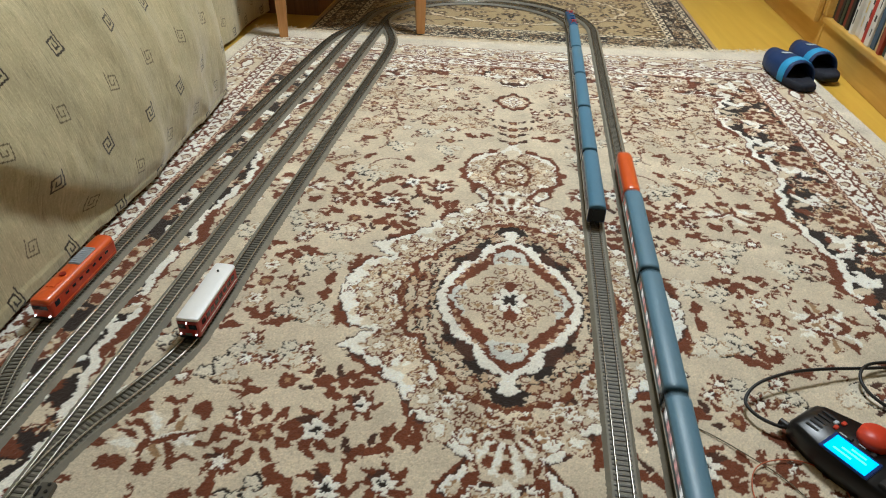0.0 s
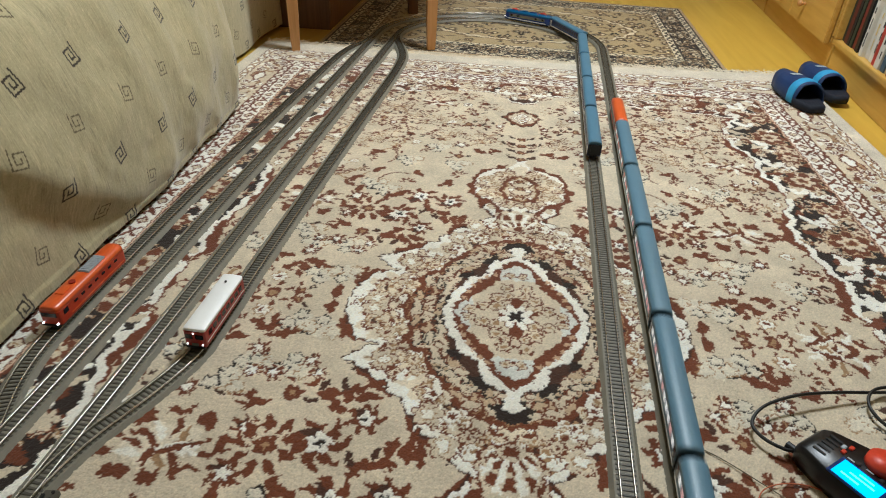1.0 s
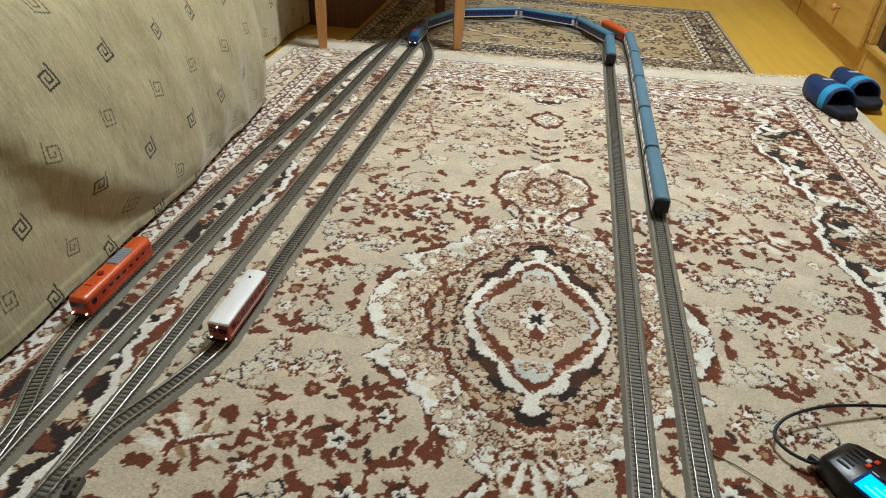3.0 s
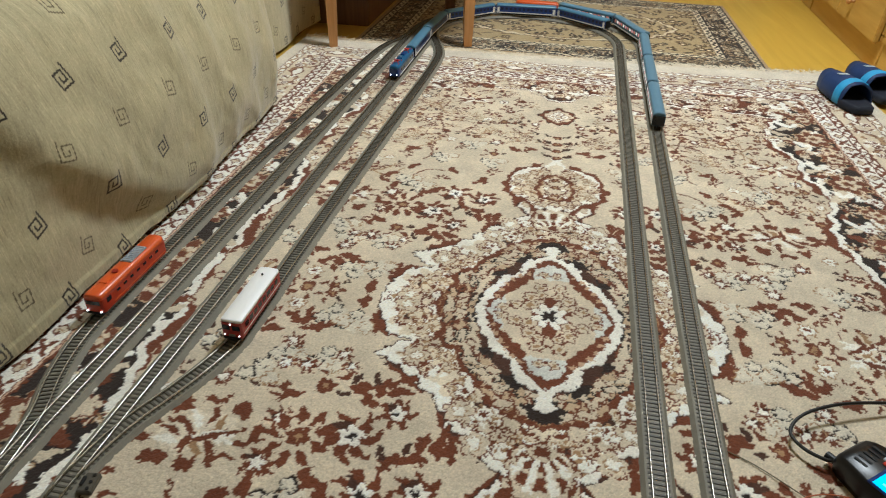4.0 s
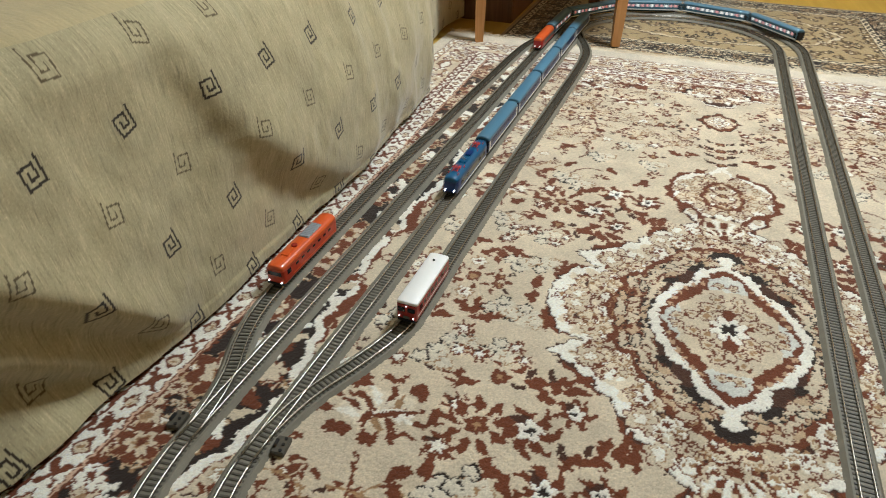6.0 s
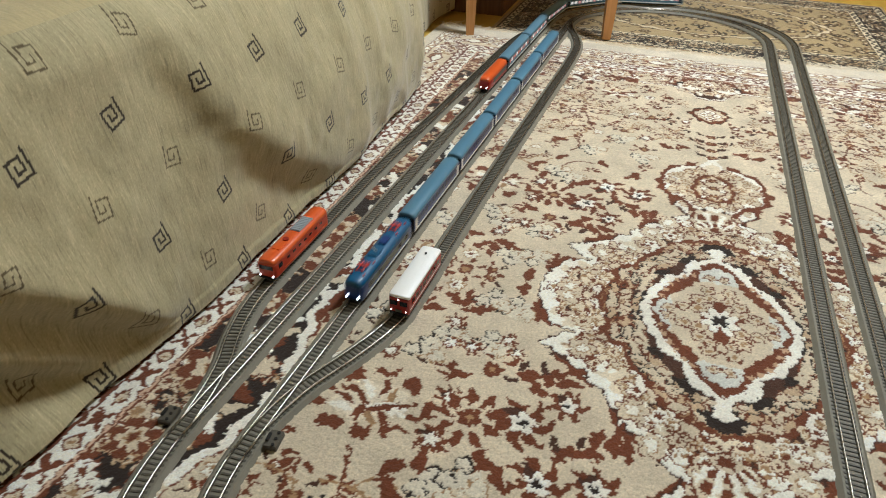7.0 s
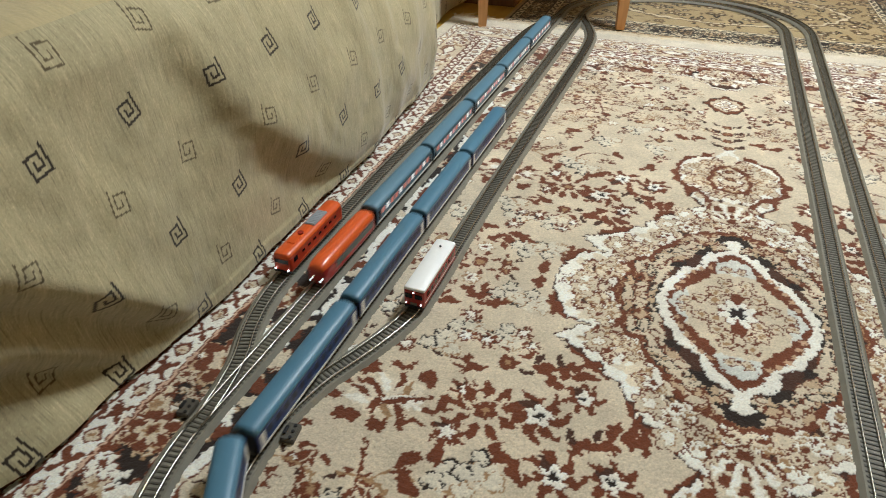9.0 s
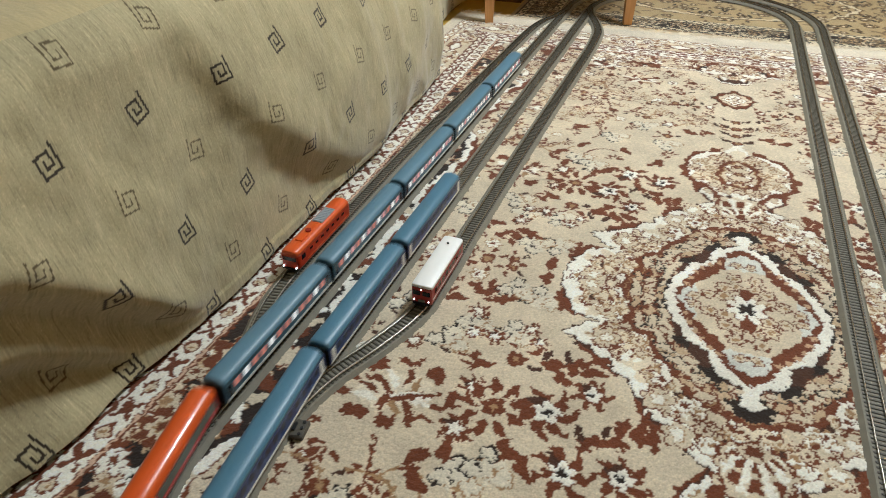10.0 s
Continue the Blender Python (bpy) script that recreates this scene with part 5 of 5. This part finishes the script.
def blue_loco():
    L = 0.200
    top = thing("electric_locomotive", "blue electric model locomotive with red folded pantographs, lamps lit", "locomotive", "blue train")
    part("lower_body", hull(L, LOCO_SECTION, 0.016, 0.016), NAVY, top, "dark blue body sides")
    part("roof", hull(L - 0.001, LOCO_ROOF, 0.020, 0.020, drop=0.25), LOCOBLUE, top, "bright blue roof", True)
    for s in (-1, 1):
        part("side_band", boxed(*sorted((s * 0.0162, s * 0.0170)), -0.078, 0.078, 0.0165, 0.0275), GREYSIDE, top, "olive grey ribbed side band")
        part("stripe", boxed(*sorted((s * 0.0162, s * 0.0172)), -0.084, 0.084, 0.0085, 0.0108), CREAMLINE, top)
        for y in (-0.07, -0.04, 0.04, 0.07):
            part("window", boxed(*sorted((s * 0.0165, s * 0.0173)), y - 0.005, y + 0.005, 0.0195, 0.0262), PANE, top)
    for y in (-0.062, 0.062):
        pb = bmesh.new()
        for x in (-0.009, 0.009):
            rod(pb, (x * 0.6, y - 0.013, 0.0425), (x * 0.4, y + 0.010, 0.0450), 0.0008, 6)
            rod(pb, (x * 0.6, y + 0.013, 0.0425), (x * 0.4, y - 0.010, 0.0455), 0.0008, 6)
        for yy in (-0.016, 0.0, 0.016):
            rod(pb, (-0.006, y + yy * 0.7, 0.0440), (0.006, y + yy * 0.7, 0.0440), 0.0009, 6)
        box(pb, -0.009, 0.009, y - 0.002, y + 0.002, 0.0455, 0.0468)
        part("pantograph", pb, PANTO, top, "folded red pantograph")
        for x in (-0.010, 0.010):
            for yy in (-0.018, 0.018):
                part("insulator", rod(bmesh.new(), (x, y + yy, 0.036), (x, y + yy, 0.0432), 0.0013, 8), PANTO, top)
    part("roof_box", boxed(-0.006, 0.006, -0.030, -0.006, 0.039, 0.0445, 0.001), NAVY, top)
    part("roof_box", boxed(-0.008, 0.008, 0.008, 0.030, 0.039, 0.0438, 0.001), LOCOBLUE, top)
    part("breaker", rod(bmesh.new(), (-0.004, 0.020, 0.0455), (0.008, 0.012, 0.0455), 0.0012, 8), SILVER, top)
    part("windscreen", boxed(-0.0120, 0.0120, L / 2 - 0.0078, L / 2 - 0.0035, 0.0235, 0.0310, 0.001, m=pose(0, 0, 0)), PANE, top)
    part("bumper", boxed(-0.0145, 0.0145, L / 2 - 0.004, L / 2 + 0.002, 0.0045, 0.0085, 0.001), BLACK, top)
    part("frame_skirt", boxed(-0.0135, 0.0135, -L / 2 + 0.01, L / 2 - 0.01, 0.003, 0.0080, 0.001), BLACK, top)
    lamps(top, L / 2 + 0.001, ((-0.0095, 0.0125), (0.0095, 0.0125)))
    lamps(top, L / 2 - 0.006, ((0.0, 0.0350),))
    bogies(top, 0.055, 0.018)
    return top


def orange_loco():
    L = 0.176
    top = thing("diesel_locomotive", "orange streamlined model locomotive with a grey side band, lamps lit", "locomotive", "orange train")
    part("lower_body", hull(L, LOCO_SECTION, 0.024, 0.008), REDSIDE, top, "red lower sides")
    part("roof", hull(L - 0.0006, [(0.0166, 0.0275), (0.0164, 0.0310), (0.0150, 0.0360), (0.0110, 0.0398), (0.0060, 0.0416), (0.0012, 0.0421)], 0.034, 0.010, 8, 0.55), ORANGE, top, "glossy orange rounded roof and nose", True)
    for s in (-1, 1):
        part("side_band", boxed(*sorted((s * 0.0164, s * 0.0170)), -0.078, 0.052, 0.0165, 0.0270), GREYSIDE, top, "grey side band")
        part("stripe", boxed(*sorted((s * 0.0163, s * 0.0171)), -0.080, 0.060, 0.0100, 0.0118), BRICKRED, top)
    part("windscreen", boxed(-0.0115, 0.0115, L / 2 - 0.0125, L / 2 - 0.006, 0.0215, 0.0280, 0.001), PANE, top)
    part("frame_skirt", boxed(-0.0135, 0.0135, -L / 2 + 0.008, L / 2 - 0.012, 0.003, 0.0080, 0.001), BLACK, top)
    part("bumper", boxed(-0.0120, 0.0120, L / 2 - 0.006, L / 2 + 0.001, 0.0045, 0.0080, 0.001), BLACK, top)
    lamps(top, L / 2 - 0.001, ((-0.0085, 0.0125), (0.0085, 0.0125)))
    lamps(top, L / 2 - 0.008, ((0.0, 0.0285),))
    bogies(top, 0.048, 0.016)
    return top


def parked_loco(m):
    L = 0.178
    top = thing("parked_locomotive", "orange-red model locomotive with a grey roof grille, parked on the siding", "locomotive", m=m)
    part("lower_body", hull(L, [(0.0150, 0.0060), (0.0162, 0.0085), (0.0164, 0.0300)], 0.007, 0.007), ORANGESIDE, top, "orange-red body sides")
    part("roof", hull(L - 0.0008, [(0.0163, 0.0300), (0.0150, 0.0360), (0.0100, 0.0392), (0.0012, 0.0400)], 0.010, 0.008, drop=0.12), ORANGE, top, "orange roof", True)
    part("roof_grille", boxed(-0.0095, 0.0095, -0.048, -0.002, 0.0385, 0.0415, 0.0008), SILVER, top, "silver grey radiator grille")
    for i in range(9):
        part("grille_slat", boxed(-0.0085, 0.0085, -0.0455 + i * 0.005, -0.0435 + i * 0.005, 0.0416, 0.0422), SILVER, top)
    part("exhaust", rod(bmesh.new(), (0, 0.026, 0.039), (0, 0.026, 0.0422), 0.0050, 16), BRICKRED, top)
    part("roof_hatch", boxed(-0.0070, 0.0070, 0.038, 0.058, 0.0385, 0.0412, 0.0008), ORANGE, top)
    for s in (-1, 1):
        for i in range(7):
            y = -0.060 + i * 0.018
            part("window", boxed(*sorted((s * 0.0162, s * 0.0168)), y - 0.004, y + 0.004, 0.0230, 0.0268), PANE, top)
        part("cab_window", boxed(*sorted((s * 0.0160, s * 0.0166)), 0.067, 0.078, 0.0200, 0.0285), PANE, top)
        part("stripe", boxed(*sorted((s * 0.0162, s * 0.0166)), -0.080, 0.062, 0.0115, 0.0130), ORANGE, top)
    part("windscreen", boxed(-0.0130, 0.0130, L / 2 - 0.004, L / 2 + 0.0004, 0.0205, 0.0295, 0.001), PANE, top)
    part("frame_skirt", boxed(-0.0140, 0.0140, -L / 2 + 0.004, L / 2 - 0.004, 0.003, 0.0085, 0.001), BLACK, top)
    part("bumper", boxed(-0.0150, 0.0150, L / 2 - 0.004, L / 2 + 0.002, 0.0045, 0.0085, 0.001), BLACK, top)
    lamps(top, L / 2 + 0.0015, ((-0.0115, 0.0105), (0.0115, 0.0105)), 0.0012)
    bogies(top, 0.050, 0.018)


def railbus(m):
    L = 0.140
    top = thing("railbus", "wine-red model railbus with a flat white roof, parked on the siding", "railbus", m=m)
    part("body", hull(L, [(0.0155, 0.0060), (0.0162, 0.0085), (0.0162, 0.0335)], 0.004, 0.004), BRICKRED, top, "wine-red body")
    part("roof", hull(L - 0.003, [(0.0166, 0.0337), (0.0165, 0.0368), (0.0154, 0.0380), (0.0012, 0.0388)], 0.004, 0.004, drop=0.1), WHITEROOF, top, "plain white roof", True)
    part("roof_vent", rod(bmesh.new(), (0.002, -0.046, 0.039), (0.002, -0.046, 0.0412), 0.0018, 10), BLACK, top)
    for s in (-1, 1):
        for i in range(8):
            y = -0.052 + i * 0.0149
            w = part("window", boxed(*sorted((s * 0.0160, s * 0.0167)), y - 0.0055, y + 0.0055, 0.0195, 0.0285), PANE, top)
            part("window_frame", boxed(*sorted((s * 0.0161, s * 0.0165)), y - 0.0064, y + 0.0064, 0.0186, 0.0294), REDSIDE, w)
        part("stripe", boxed(*sorted((s * 0.0160, s * 0.0165)), -0.064, 0.064, 0.0125, 0.0140), CREAMLINE, top)
    for x in (-0.0075, 0.0075):
        part("windscreen", boxed(x - 0.0062, x + 0.0062, L / 2 - 0.003, L / 2 + 0.0006, 0.0205, 0.0300, 0.0008), PANE, top)
    part("bumper", boxed(-0.0140, 0.0140, L / 2 - 0.003, L / 2 + 0.0025, 0.0050, 0.0085, 0.001), BLACK, top)
    part("front_plate", boxed(-0.0050, 0.0050, L / 2 - 0.001, L / 2 + 0.0008, 0.0090, 0.0135), GREYSIDE, top)
    part("frame_skirt", boxed(-0.0130, 0.0130, -L / 2 + 0.006, L / 2 - 0.006, 0.003, 0.0080, 0.001), BLACK, top)
    lamps(top, L / 2 + 0.0005, ((-0.0115, 0.0120), (0.0115, 0.0120), (0.0, 0.0322)), 0.0010)
    bogies(top, 0.036, 0.011)


def on_line(line, s, gap):
    """Where a vehicle stands whose bogies run on the line at s plus and minus gap; it faces along the line."""
    (a, b), (c, d) = line.at(s - gap), line.at(s + gap)
    return pose((a + c) / 2, (b + d) / 2, RAILTOP - 0.0001, 0, 0, math.degrees(math.atan2(d - b, c - a)) - 90)


WEST, EAST = Line(SIDING_WEST[::-1]), Line(SIDING_EAST[::-1])


def station(line, y):
    return float(np.interp(-y, -line.p[:, 1], line.s))


parked_loco(on_line(WEST, station(WEST, -0.062), 0.05))
railbus(on_line(EAST, station(EAST, -0.094), 0.036))

BLUE_PITCH, ORANGE_PITCH = 0.254, 0.268
blue_train = [(blue_loco(), 0.103, 0.055)]
first = coach(BLUE_PITCH - 0.011, NAVY, STEELROOF, CREAMLINE, [NAVYPANE], "dark blue passenger coach with a grey-blue roof and white line", "blue train")
blue_train.append((first, -BLUE_PITCH / 2, 0.084))
for i in range(1, 5):
    blue_train.append((copy_thing(first, Matrix()), -BLUE_PITCH * (i + 0.5), 0.084))
orange_train = [(orange_loco(), 0.091, 0.048)]
COACHES = (([REDPANE, WHITEPANE, REDPANE], "petrol-blue passenger coach with lit red-curtained windows"), ([PINKPANE, WHITEPANE, REDPANE], "petrol-blue passenger coach with lit rosy windows"),
           ([PINKPANE, PINKPANE, WHITEPANE], "petrol-blue passenger coach with lit rosy windows"), ([WHITEPANE, WHITEPANE, WHITEPANE, PINKPANE], "petrol-blue passenger coach with lit white windows"),
           ([PINKPANE, WHITEPANE], "petrol-blue passenger coach at the train's end, windows lit"))
for i, (panes, words) in enumerate(COACHES):
    orange_train.append((coach(ORANGE_PITCH - 0.011, TEAL, BLUEROOF, CREAMLINE, panes, words, "orange train"), -ORANGE_PITCH * (i + 0.5), 0.091))


# ---- how the two trains run ----
def ring(c):
    bend, back = loop_line(*c)
    once = [(c[0], CYN)] + bend + back[:-1]
    return Line([back[len(back) // 2 + k] for k in range(0, len(back) // 2)] + once + [(c[0], CYN), (c[0] + 0.01, CYN + 0.3)]), Line(back[len(back) // 2:]).s[-1]


def motions():
    # seconds, and how far the first coupling has run from the start of the straight
    runs = ((blue_train, INNER, ((0, 1.952), (1, 2.336), (2.5, 2.91), (4, 3.50), (5.5, 4.105), (7.5, 4.885), (9, 5.463), (10, 5.827))),
            (orange_train, OUTER, ((0, 0.766), (1, 1.235), (2.5, 1.935), (4, 2.605), (5.5, 3.27), (7.5, 4.26), (9, 4.966), (10, 5.415))))
    for train, c, run in runs:
        line, lead = ring(c)
        ts, ss = np.array(run).T
        for ob, ahead, gap in train:
            rows = []
            for i in range(41):
                t = i * 0.25
                rows.append((t, on_line(line, max(0.01, lead + float(np.interp(t, ts, ss)) + ahead), gap)))
            walk(ob, rows)


motions()
